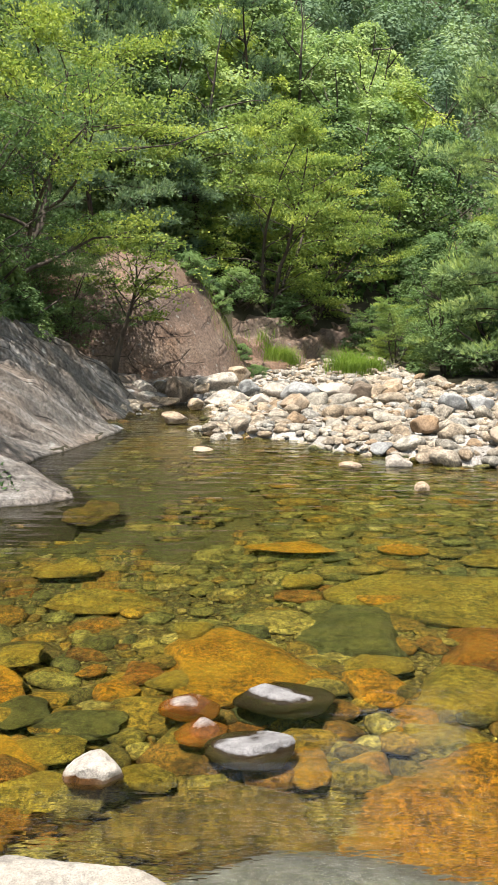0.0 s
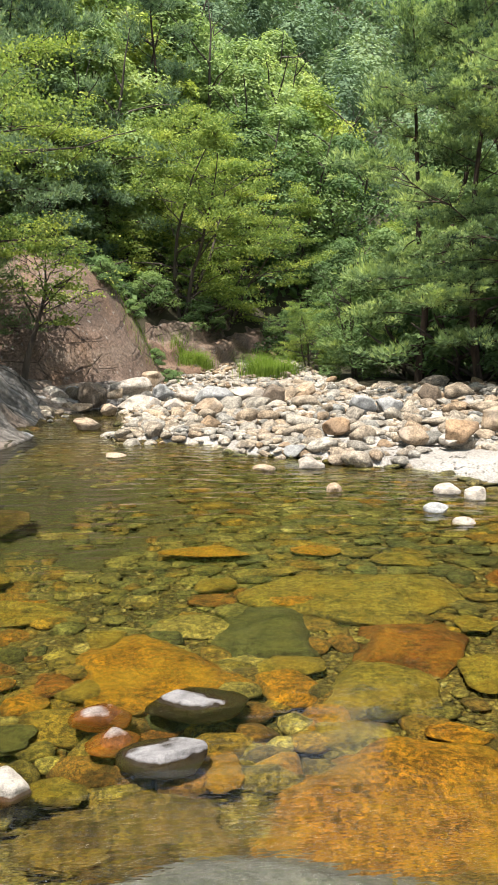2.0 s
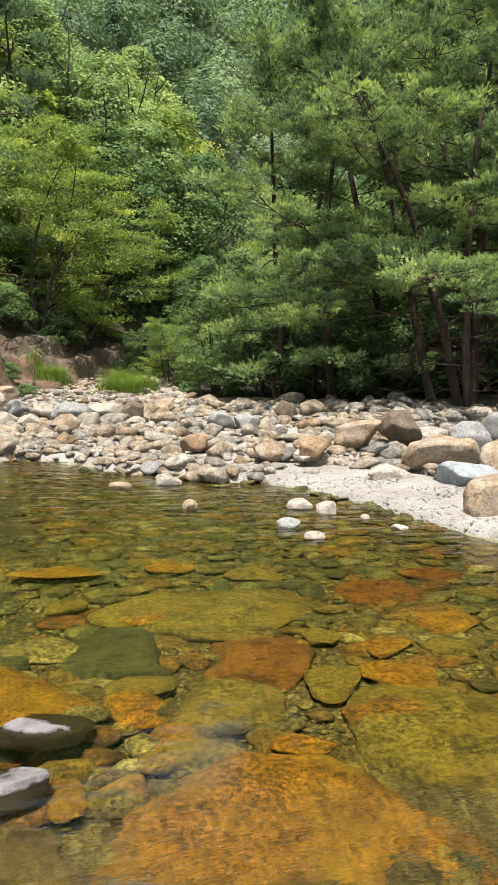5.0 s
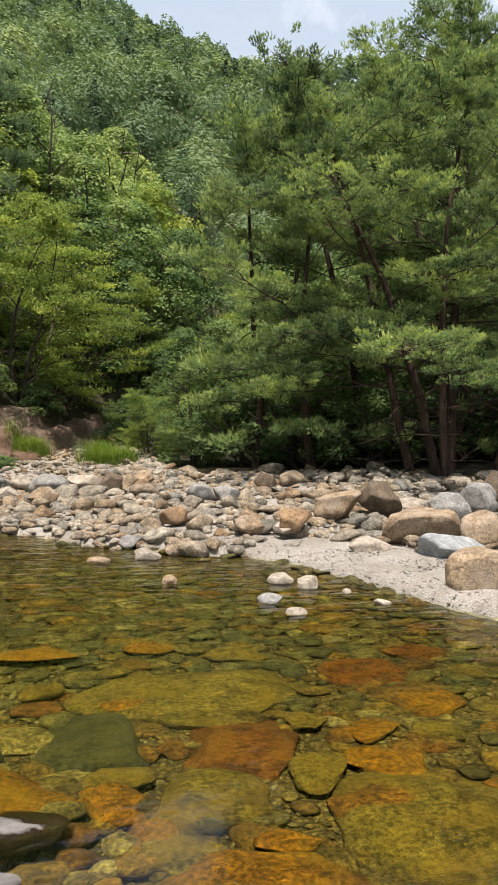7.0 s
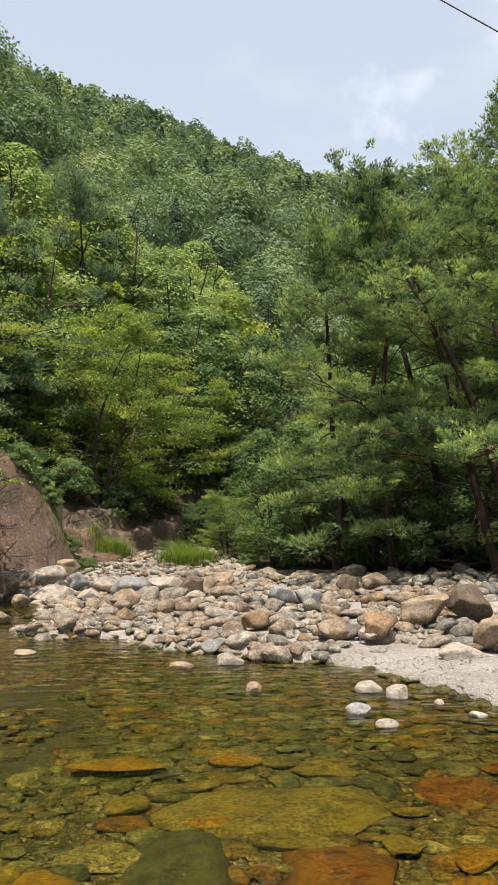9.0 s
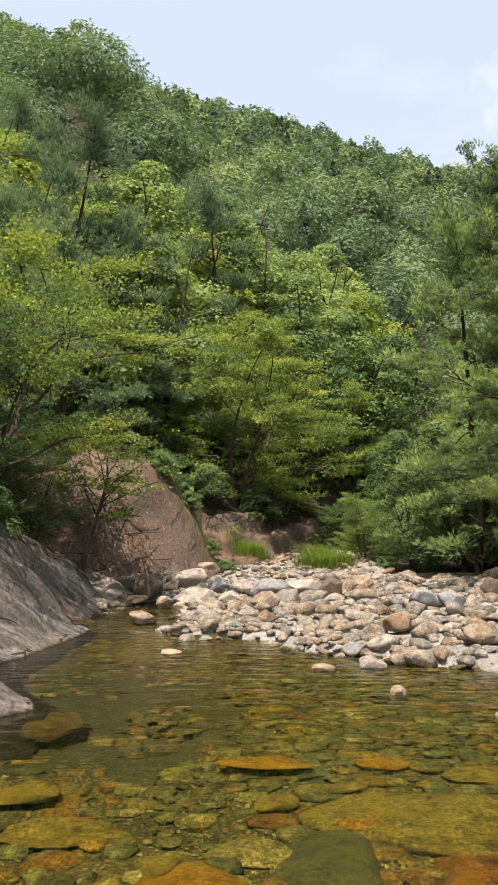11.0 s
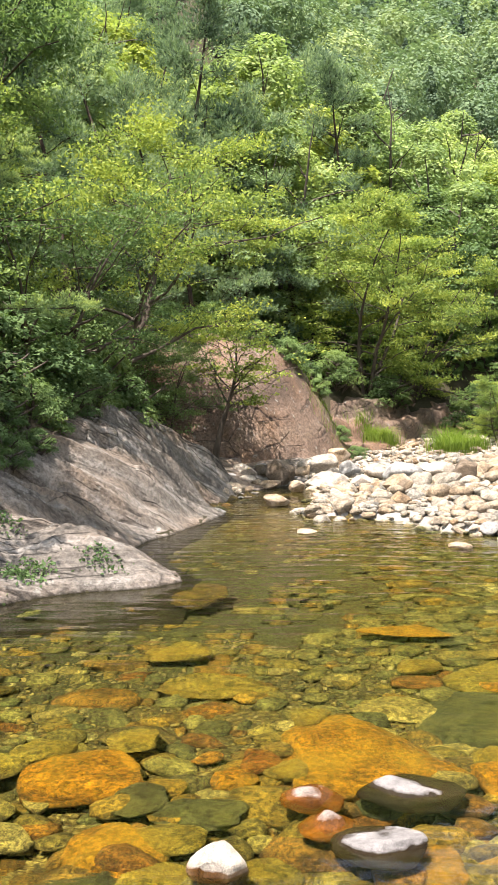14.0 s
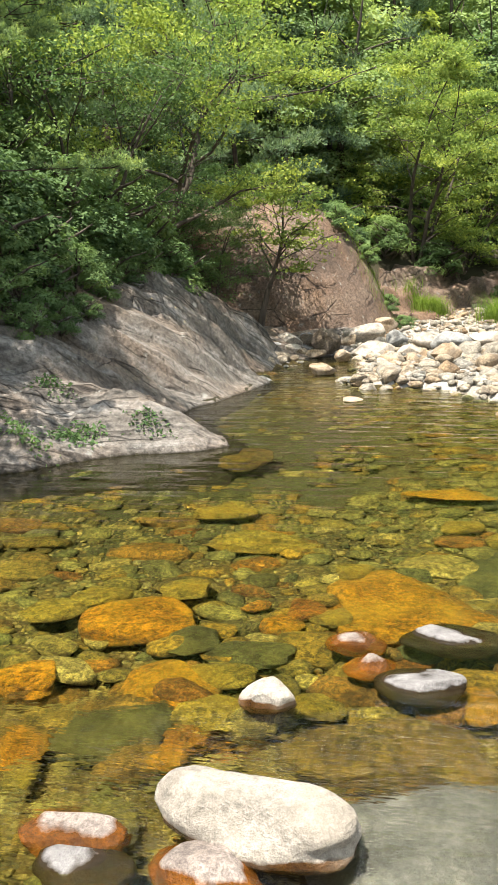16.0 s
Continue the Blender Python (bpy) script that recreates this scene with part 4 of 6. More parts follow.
boulder(-1.22, 4.08, -0.23, 0.28, 0.32, 0.13, 15, M_WETOLIVE, "olive-ochre flat rock lying under clear water", "rocks under the water", "submerged_rock", flat=0.12, facets=9, lump=0.4)
boulder(-1.66, 3.95, -0.23, 0.35, 0.29, 0.13, 21, M_WETOLIVE, "olive-ochre flat rock lying under clear water", "rocks under the water", "submerged_rock", flat=0.12, facets=9, lump=0.4)
boulder(-1.83, 3.74, -0.24, 0.40, 0.30, 0.13, 25, M_WETOLIVE, "olive-ochre flat rock lying under clear water", "rocks under the water", "submerged_rock", flat=0.12, facets=9, lump=0.4)
boulder(-0.86, 3.14, -0.23, 0.38, 0.25, 0.11, 13, M_WETOLIVE, "olive-ochre flat rock lying under clear water", "rocks under the water", "submerged_rock", flat=0.12, facets=9, lump=0.4)
boulder(-0.40, 2.94, -0.22, 0.26, 0.20, 0.10, 6, M_WETOLIVE, "olive-ochre flat rock lying under clear water", "rocks under the water", "submerged_rock", flat=0.12, facets=9, lump=0.4)
boulder(-0.63, 3.66, -0.22, 0.23, 0.24, 0.10, 8, M_WETORANGE, "orange algae-coated rock lying under clear water", "rocks under the water", "submerged_rock", flat=0.12, facets=9, lump=0.4)
boulder(-0.39, 3.79, -0.22, 0.26, 0.24, 0.11, 4, M_WETOLIVE, "olive-ochre flat rock lying under clear water", "rocks under the water", "submerged_rock", flat=0.12, facets=9, lump=0.4)
boulder(-0.31, 4.43, -0.22, 0.23, 0.27, 0.10, 3, M_WETOLIVE, "olive-ochre flat rock lying under clear water", "rocks under the water", "submerged_rock", flat=0.12, facets=9, lump=0.4)
boulder(1.05, 2.55, -0.29, 1.41, 1.19, 0.30, -20, M_WETORANGE, "orange algae-coated rock lying under clear water", "rocks under the water", "submerged_rock", flat=0.12, facets=9, lump=0.4)
boulder(1.38, 4.23, -0.32, 0.65, 0.82, 0.29, -17, M_WETRED, "red-brown rock lying under clear water", "rocks under the water", "submerged_rock", flat=0.12, facets=9, lump=0.4)
boulder(1.04, 3.66, -0.30, 0.60, 0.77, 0.27, -14, M_WETOLIVE, "olive-ochre flat rock lying under clear water", "rocks under the water", "submerged_rock", flat=0.12, facets=9, lump=0.4)
boulder(0.59, 4.51, -0.32, 0.66, 0.80, 0.30, -6, M_WETGREEN, "dark green rock lying under clear water", "rocks under the water", "submerged_rock", flat=0.12, facets=9, lump=0.4)
boulder(1.22, 5.04, -0.32, 1.49, 1.13, 0.30, -13, M_WETOLIVE, "olive-ochre flat rock lying under clear water", "rocks under the water", "submerged_rock", flat=0.12, facets=9, lump=0.4)
boulder(1.96, 3.29, -0.32, 0.84, 1.18, 0.30, -29, M_WETOLIVE, "olive-ochre flat rock lying under clear water", "rocks under the water", "submerged_rock", flat=0.12, facets=9, lump=0.4)
boulder(2.03, 3.80, -0.26, 0.43, 0.40, 0.18, -27, M_WETORANGE, "orange algae-coated rock lying under clear water", "rocks under the water", "submerged_rock", flat=0.12, facets=9, lump=0.4)
boulder(2.52, 5.15, -0.31, 0.64, 0.62, 0.28, -25, M_WETRED, "red-brown rock lying under clear water", "rocks under the water", "submerged_rock", flat=0.12, facets=9, lump=0.4)
boulder(2.68, 4.51, -0.28, 0.48, 0.47, 0.21, -30, M_WETORANGE, "orange algae-coated rock lying under clear water", "rocks under the water", "submerged_rock", flat=0.12, facets=9, lump=0.4)
boulder(1.63, 3.75, -0.24, 0.31, 0.50, 0.14, -22, M_WETOLIVE, "olive-ochre flat rock lying under clear water", "rocks under the water", "submerged_rock", flat=0.12, facets=9, lump=0.4)
boulder(1.27, 3.18, -0.22, 0.30, 0.19, 0.10, -20, M_WETORANGE, "orange algae-coated rock lying under clear water", "rocks under the water", "submerged_rock", flat=0.12, facets=9, lump=0.4)
boulder(0.73, 3.38, -0.22, 0.22, 0.26, 0.10, -11, M_WETORANGE, "orange algae-coated rock lying under clear water", "rocks under the water", "submerged_rock", flat=0.12, facets=9, lump=0.4)
boulder(0.61, 3.71, -0.25, 0.34, 0.37, 0.15, -8, M_WETORANGE, "orange algae-coated rock lying under clear water", "rocks under the water", "submerged_rock", flat=0.12, facets=9, lump=0.4)
boulder(0.23, 3.00, -0.22, 0.19, 0.31, 0.10, -2, M_WETORANGE, "orange algae-coated rock lying under clear water", "rocks under the water", "submerged_rock", flat=0.12, facets=9, lump=0.4)
boulder(0.46, 3.00, -0.22, 0.21, 0.23, 0.10, -7, M_WETORANGE, "orange algae-coated rock lying under clear water", "rocks under the water", "submerged_rock", flat=0.12, facets=9, lump=0.4)
boulder(0.82, 3.21, -0.22, 0.35, 0.23, 0.10, -13, M_WETOLIVE, "olive-ochre flat rock lying under clear water", "rocks under the water", "submerged_rock", flat=0.12, facets=9, lump=0.4)
boulder(0.66, 3.95, -0.23, 0.36, 0.27, 0.12, -8, M_WETOLIVE, "olive-ochre flat rock lying under clear water", "rocks under the water", "submerged_rock", flat=0.12, facets=9, lump=0.4)
boulder(2.12, 4.16, -0.24, 0.34, 0.32, 0.15, -26, M_WETORANGE, "orange algae-coated rock lying under clear water", "rocks under the water", "submerged_rock", flat=0.12, facets=9, lump=0.4)
boulder(0.83, 4.93, -0.22, 0.33, 0.23, 0.10, -8, M_WETORANGE, "orange algae-coated rock lying under clear water", "rocks under the water", "submerged_rock", flat=0.12, facets=9, lump=0.4)
boulder(0.36, 5.32, -0.23, 0.29, 0.29, 0.13, -3, M_WETOLIVE, "olive-ochre flat rock lying under clear water", "rocks under the water", "submerged_rock", flat=0.12, facets=9, lump=0.4)
boulder(1.82, 4.40, -0.23, 0.25, 0.27, 0.11, -21, M_WETOLIVE, "olive-ochre flat rock lying under clear water", "rocks under the water", "submerged_rock", flat=0.12, facets=9, lump=0.4)
boulder(2.49, 4.06, -0.23, 0.32, 0.25, 0.11, -30, M_WETOLIVE, "olive-ochre flat rock lying under clear water", "rocks under the water", "submerged_rock", flat=0.12, facets=9, lump=0.4)
boulder(0.32, 6.17, -0.25, 0.72, 0.38, 0.17, -2, M_WETORANGE, "orange algae-coated rock lying under clear water", "rocks under the water", "submerged_rock", flat=0.12, facets=9, lump=0.4)
boulder(1.78, 5.78, -0.24, 0.48, 0.33, 0.15, -16, M_WETOLIVE, "olive-ochre flat rock lying under clear water", "rocks under the water", "submerged_rock", flat=0.12, facets=9, lump=0.4)
boulder(3.10, 5.48, -0.26, 0.50, 0.39, 0.17, -29, M_WETRED, "red-brown rock lying under clear water", "rocks under the water", "submerged_rock", flat=0.12, facets=9, lump=0.4)
boulder(2.38, 5.64, -0.23, 0.31, 0.27, 0.12, -22, M_WETGREEN, "dark green rock lying under clear water", "rocks under the water", "submerged_rock", flat=0.12, facets=9, lump=0.4)
boulder(1.18, 6.07, -0.23, 0.40, 0.27, 0.12, -10, M_WETORANGE, "orange algae-coated rock lying under clear water", "rocks under the water", "submerged_rock", flat=0.12, facets=9, lump=0.4)
boulder(-1.5, 7.6, -0.42, 0.55, 0.9, 0.34, 10, M_WETBROWN, "dark red-brown rock under water beside the slab", "rocks under the water", "submerged_rock", flat=0.12, facets=9, lump=0.4)
boulder(-0.95, 5.15, -0.48, 0.80, 0.49, 0.22, 9, M_WETOLIVE, "olive-ochre flat rock lying under clear water", "rocks under the water", "submerged_rock", flat=0.12, facets=9, lump=0.4)
boulder(-1.36, 5.87, -0.53, 0.52, 0.48, 0.21, 12, M_WETOLIVE, "olive-ochre flat rock lying under clear water", "rocks under the water", "submerged_rock", flat=0.12, facets=9, lump=0.4)
# Added slab: its blue-grey colour stands in for sky reflected by the water.
boulder(0.4, 1.86, -0.18, 1.6, 1.2, 0.2, -4, M_SKYGREY, "added flat slab under water, coloured like reflected sky", "rocks under the water", "submerged_rock", flat=0.15, facets=9, lump=0.3)


# ---- scattered stones ----
def cam_free(x, y):
    return np.hypot(x, y) > 1.2


def scatter(rng, n, x0, x1, y0, y1, ok, size, gap):
    """Stones in plan that keep apart: x, y and width, the largest first."""
    w = np.sort(size(rng, n * 3))[::-1]
    px, py = rng.uniform(x0, x1, n * 3), rng.uniform(y0, y1, n * 3)
    good = ok(px, py)
    w, px, py = w[:int(good.sum())], px[good], py[good]
    cell, got = {}, []
    for x, y, s in zip(px, py, w):
        key = (int(x // 0.8), int(y // 0.8))
        near = [q for a in (-1, 0, 1) for b in (-1, 0, 1) for q in cell.get((key[0] + a, key[1] + b), ())]
        if all((x - q[0]) ** 2 + (y - q[1]) ** 2 > (gap * (s + q[2]) / 2) ** 2 for q in near):
            cell.setdefault(key, []).append((x, y, s))
            got.append((x, y, s))
            if len(got) >= n:
                break
    return got


BASES = {}


def joined(name, mat, spots, lift, seed, flat=(0.35, 0.7)):
    """Many small stones in one mesh."""
    rng = np.random.default_rng(seed)
    if not BASES:
        for i in range(16):
            bm = bmesh.new()
            bmesh.ops.create_icosphere(bm, subdivisions=2 if i < 8 else 1, radius=0.5)
            P = np.array([v.co for v in bm.verts])
            F = np.array([[v.index for v in f.verts] for f in bm.faces])
            bm.free()
            r2 = np.random.default_rng(900 + i)
            for _ in range(10):
                d = r2.normal(size=3)
                d /= np.linalg.norm(d)
                P = P - 0.9 * np.clip(P @ d - r2.uniform(0.22, 0.4), 0, None)[:, None] * d
            BASES[i] = (P, F)
    VV, FF, o = [], [], 0
    zs = land(np.array([s[0] for s in spots]), np.array([s[1] for s in spots]))
    for (x, y, s), z in zip(spots, zs):
        P, F = BASES[int(rng.integers(8)) + (8 if s < 0.085 else 0)]
        a, k = rng.uniform(0, 6.28), rng.uniform(*flat)
        S = P * (s * rng.uniform(0.9, 1.2), s * rng.uniform(0.65, 0.95), s * k)
        c, sn = math.cos(a), math.sin(a)
        tilt = rng.uniform(-0.25, 0.25)
        S = np.stack([S[:, 0] * c - S[:, 1] * sn, S[:, 0] * sn + S[:, 1] * c, S[:, 2] + tilt * S[:, 0]], 1)
        VV.append(S + (x, y, z + lift + 0.2 * s * k))
        FF.append(F + o)
        o += len(P)
    return mesh(name, np.concatenate(VV), np.concatenate(FF), mat)


def on_stones(x, y):
    d = shore_distance(x, y)
    sand = (x > 3.0) & (y < 9.6) & (d < 1.6 - 0.25 * np.clip(y - 6, 0, 4))
    return (d > -0.15) & (bank_distance(x, y) < 0.6) & ~sand & (x > -4.2) & (cliff_height(x, y) < 0.3) & ~((x < -1.0) & (y < 15.5)) & ~under_pines(x, y, 1.5 + 1.2 * vnoise(x * 2, y * 2, 0, 91))


rng = np.random.default_rng(7)
spots = scatter(rng, 300, -4, 9, 7, 17, on_stones, lambda r, n: np.clip(r.lognormal(-1.6, 0.45, n), 0.11, 0.6), 0.85)
for x, y, s in spots:
    me = SHAPES[int(rng.integers(len(SHAPES)))]
    k = rng.uniform(0.38, 0.75)
    part("stone", me, gravel_bar, m=stone_pose(x, y, h(x, y) + 0.05 + 0.2 * s * k, s * rng.uniform(0.95, 1.25), s * rng.uniform(0.7, 0.95), s * k, rng.uniform(0, 360), rng.uniform(-14, 14)))
spots = scatter(rng, 5200, -4, 13, 6, 33, on_stones, lambda r, n: np.clip(r.lognormal(-2.3, 0.6, n), 0.05, 0.5), 0.55)
part("loose_stones", joined("loose_stones", M_BAR_I, spots, 0.05, 71), gravel_bar, kind="stuff")
spots = scatter(np.random.default_rng(19), 170, -1.0, 2.6, 9.6, 13.6, lambda x, y: (np.abs(shore_distance(x, y) - 0.15) < 0.35), lambda r, n: np.clip(r.lognormal(-1.75, 0.35, n), 0.1, 0.34), 0.62)
part("waterline_stones", joined("waterline_stones", M_BAR_I, spots, 0.03, 72), gravel_bar, kind="stuff")
spots = scatter(rng, 4200, 2.0, 7, 4.4, 11, lambda x, y: (shore_distance(x, y) > -0.1) & (x > 2), lambda r, n: np.clip(r.lognormal(-3.75, 0.4, n), 0.012, 0.06), 0.7)
part("pebbles", joined("pebbles", M_SHINGLE, spots, 0.045, 73), gravel_bar, kind="stuff")


def in_pool(x, y):
    hollow = ((x + 1.6) / 1.9) ** 2 + ((y - 8.6) / 3.0) ** 2 < 1
    return (~hollow | (vnoise(x * 1.7, y * 1.7, 0, 81) > -0.3)) & (shore_distance(x, y) < -0.12) & (np.abs(x) < 0.66 * y + 1.2)


spots = scatter(rng, 200, -4.2, 4.5, 1.6, 8.0, in_pool, lambda r, n: np.clip(r.lognormal(-1.95, 0.45, n), 0.09, 0.42), 0.78)
for x, y, s in spots:
    me = BEDSHAPES[int(rng.integers(len(BEDSHAPES)))]
    k = rng.uniform(0.42, 0.68)
    part("stone", me, stream_bed, m=stone_pose(x, y, h(x, y) + 0.03 + 0.25 * s * k, s * rng.uniform(1.0, 1.45), s * rng.uniform(0.7, 0.95), s * k, rng.uniform(-30, 30), rng.uniform(-6, 6)))
heap = np.random.default_rng(23)                  # rounded stones heaped round those that break the surface
for x, y, s in scatter(heap, 100, -1.9, 1.5, 2.35, 4.1, lambda x, y: (np.hypot((x + 0.35) / 1.5, (y - 3.25) / 0.85) < 1) & ((y > 2.9) | (x < -0.55)), lambda r, n: np.clip(r.lognormal(-1.95, 0.3, n), 0.09, 0.26), 0.8):
    k = heap.uniform(0.55, 0.8)
    part("stone", BEDSHAPES[int(heap.integers(len(BEDSHAPES)))], stream_bed, m=stone_pose(x, y, h(x, y) + 0.09 + 0.3 * s * k, s * heap.uniform(1.0, 1.35), s * heap.uniform(0.75, 0.95), s * k, heap.uniform(-30, 30), heap.uniform(-10, 10)))
spots = scatter(rng, 3400, -5, 5, 1.4, 17, in_pool, lambda r, n: np.clip(r.lognormal(-2.25, 0.5, n), 0.05, 0.35), 0.6)
part("cobbles", joined("cobbles", M_BED_I, [q for q in spots if q[1] < 4.6 and q[0] > -0.8], 0.03, 75, (0.35, 0.62)), stream_bed, kind="stuff")
# Farther and left-hand cobbles get the colour dulled as under deeper water.
part("deep_cobbles", joined("deep_cobbles", M_DEEP, [q for q in spots if q[1] >= 4.6 or q[0] <= -0.8], 0.03, 76, (0.35, 0.62)), stream_bed, kind="stuff")
spots = scatter(np.random.default_rng(17), 1000, -0.8, 4.5, 5.5, 11.5, in_pool, lambda r, n: np.clip(r.lognormal(-1.9, 0.4, n), 0.08, 0.4), 0.65)
part("flat_cobbles", joined("flat_cobbles", M_DEEP, spots, 0.06, 79, (0.2, 0.4)), stream_bed, kind="stuff")
spots = scatter(rng, 9000, -3.4, 3.4, 1.3, 6.5, in_pool, lambda r, n: np.clip(r.lognormal(-3.2, 0.4, n), 0.02, 0.08), 0.7)
near = scatter(np.random.default_rng(29), 800, -4.5, 4.5, -3.5, 1.6, lambda x, y: np.abs(x) > 0.66 * y + 1.0 - 3.0 * (y < 1.3), lambda r, n: np.clip(r.lognormal(-2.1, 0.5, n), 0.06, 0.35), 0.7)
part("near_cobbles", joined("near_cobbles", M_BED_I, near, 0.03, 80, (0.35, 0.62)), stream_bed, kind="stuff")
part("bed_gravel", joined("bed_gravel", M_GRIT, spots, 0.03, 77, (0.4, 0.7)), stream_bed, kind="stuff")


# ---- trees ----
def tube(P, R, sides=6):
    """A tapered tube along the points P with radii R: quads."""
    P, R = np.asarray(P, float), np.asarray(R, float)
    T = np.gradient(P, axis=0)
    T /= np.linalg.norm(T, axis=1)[:, None] + 1e-9
    ref = np.where(np.abs(T[:, 2:3]) > 0.9, (1.0, 0, 0), (0, 0, 1.0))
    U = np.cross(T, ref)
    U /= np.linalg.norm(U, axis=1)[:, None] + 1e-9
    W = np.cross(T, U)
    a = np.arange(sides) * 2 * np.pi / sides
    V = P[:, None] + R[:, None, None] * (np.cos(a)[None, :, None] * U[:, None] + np.sin(a)[None, :, None] * W[:, None])
    n = len(P)
    i = np.arange(n * sides).reshape(n, sides)
    q = np.stack([i[:-1], np.roll(i[:-1], -1, 1), np.roll(i[1:], -1, 1), i[1:]], -1).reshape(-1, 4)
    return V.reshape(-1, 3), q


class Pile:
    """Gathers vertices, quads and a tone for each."""

    def __init__(self):
        self.v, self.q, self.t, self.o = [], [], [], 0

    def add(self, V, q, tone=None):
        self.v.append(V)
        self.q.append(q + self.o)
        self.t.append(np.full(len(q), 0.5) if tone is None else tone)
        self.o += len(V)

    def mesh(self, name, mat, smooth=True):
        return mesh(name, np.concatenate(self.v), np.concatenate(self.q), mat, smooth, np.concatenate(self.t))


def leaves(pile, rng, C, size, up=1.0, wide=0.55, tone=None, facing=None, plain=False, jitter=0.45):
    """A folded, pointed leaf at each place in C; plain: a single three-cornered one."""
    n = len(C)
    N = rng.normal(size=(n, 3)) + (0, 0, up) if facing is None else facing + jitter * rng.normal(size=(n, 3))
    N /= np.linalg.norm(N, axis=1)[:, None] + 1e-9
    A = np.cross(N, rng.normal(size=(n, 3)))
    A /= np.linalg.norm(A, axis=1)[:, None] + 1e-9
    B = np.cross(N, A)
    L = (size * rng.uniform(0.6, 1.3, n))[:, None]
    V = np.stack([C - A * L * 0.5, C + B * L * wide * 0.5 + N * L * 0.08, C + A * L * 0.55 - N * L * 0.06, C - B * L * wide * 0.5 + N * L * 0.08], 1).reshape(-1, 3)
    q = np.arange(4 * n).reshape(n, 4)
    if plain:
        V = np.stack([C - A * L * 0.5, C + A * L * 0.5 - N * L * 0.05, C + B * L * wide * 1.2 + N * L * 0.1], 1).reshape(-1, 3)
        q = np.arange(3 * n).reshape(n, 3)
    pile.add(V, q, np.clip(rng.normal(0.5, 0.2, n) if tone is None else tone + rng.normal(0, 0.06 if plain else 0.12, n), 0, 1))


def limb(rng, start, way, length, steps, droop=0.0, wander=0.12):
    P, d = [np.array(start, float)], np.array(way, float)
    d /= np.linalg.norm(d)
    for _ in range(steps):
        d = d + rng.normal(0, wander, 3) + (0, 0, -droop)
        d /= np.linalg.norm(d)
        P.append(P[-1] + d * length / steps)
    return np.array(P)


def broadleaf(seed, height, spread_, leaf, count, bare=0.25, stems=1, lean=(0, 0), mat=None, layered=0.3):
    """Trunk and crown meshes of a leafy tree with limbs, twigs and clumps of leaves in layers."""
    rng = np.random.default_rng(seed)
    wood, crown = Pile(), Pile()
    tips = []
    for s in range(stems):
        a0 = rng.uniform(0, 6.28)
        way = (0.3 * math.cos(a0) * (stems > 1) + lean[0], 0.3 * math.sin(a0) * (stems > 1) + lean[1], 1)
        T = limb(rng, (0.15 * math.cos(a0) * (stems > 1), 0.15 * math.sin(a0) * (stems > 1), -0.3), way, height * rng.uniform(0.85, 1.0) + 0.3, 10, 0, 0.09)
        r0 = 0.018 * height / stems ** 0.5 + 0.03
        wood.add(*tube(T, np.linspace(r0, 0.012, 11), 7))
        for k in range(int(16 / stems ** 0.5)):
            f = bare + (1 - bare) * (k + rng.uniform(0, 1)) / int(16 / stems ** 0.5)
            i = min(int(f * 10), 9)
            base = T[i] + (T[i + 1] - T[i]) * (f * 10 - i)
            a = k * 2.4 + rng.uniform(-0.5, 0.5)
            reach = spread_ * (0.45 + 0.75 * math.sin(math.pi * min(1, (f - bare) / (1 - bare) * 0.75 + 0.22))) * rng.uniform(0.65, 1.1)
            Lm = limb(rng, base, (math.cos(a), math.sin(a), 0.35 + 0.5 * f), reach, 6, 0.02, 0.16)
            wood.add(*tube(Lm, np.linspace(r0 * 0.42 * (1.15 - f), 0.008, 7), 5))
            for j in range(7):
                g = rng.uniform(0.3, 1.0)
                ii = min(int(g * 6), 5)
                b0 = Lm[ii] + (Lm[ii + 1] - Lm[ii]) * (g * 6 - ii)
                tw = limb(rng, b0, rng.normal(0, 1, 3) * (1, 1, 0.35) + (math.cos(a) * 0.6, math.sin(a) * 0.6, 0.25), reach * rng.uniform(0.2, 0.45), 3, 0.0, 0.2)
                if j % 2 == 0:
                    wood.add(*tube(tw[::3], np.linspace(0.012, 0.004, 2), 3))
                tips += [tw[-1], tw[2], (tw[1] + tw[2]) / 2]
    tips = np.array(tips)
    share = np.repeat(rng.uniform(0, 1, len(tips) // 3) ** 1.6, 3) + 0.03
    c = tips[rng.choice(len(tips), count, p=share / share.sum())]
    tone = np.clip(0.48 + 0.3 * vnoise(c[:, 0] * 1.2, c[:, 1] * 1.2, c[:, 2] * 1.2, seed) + 0.16 * vnoise(c[:, 0] * 5, c[:, 1] * 5, c[:, 2] * 5, seed + 1), 0, 1)
    off = rng.normal(size=(count, 3)) * (0.085 * spread_, 0.085 * spread_, 0.11 * spread_ * layered)
    leaves(crown, rng, c + off, leaf, 1.1, 0.55, tone)
    return wood.mesh("trunk", M_BARK), crown.mesh("crown", mat or M_LEAF, False)


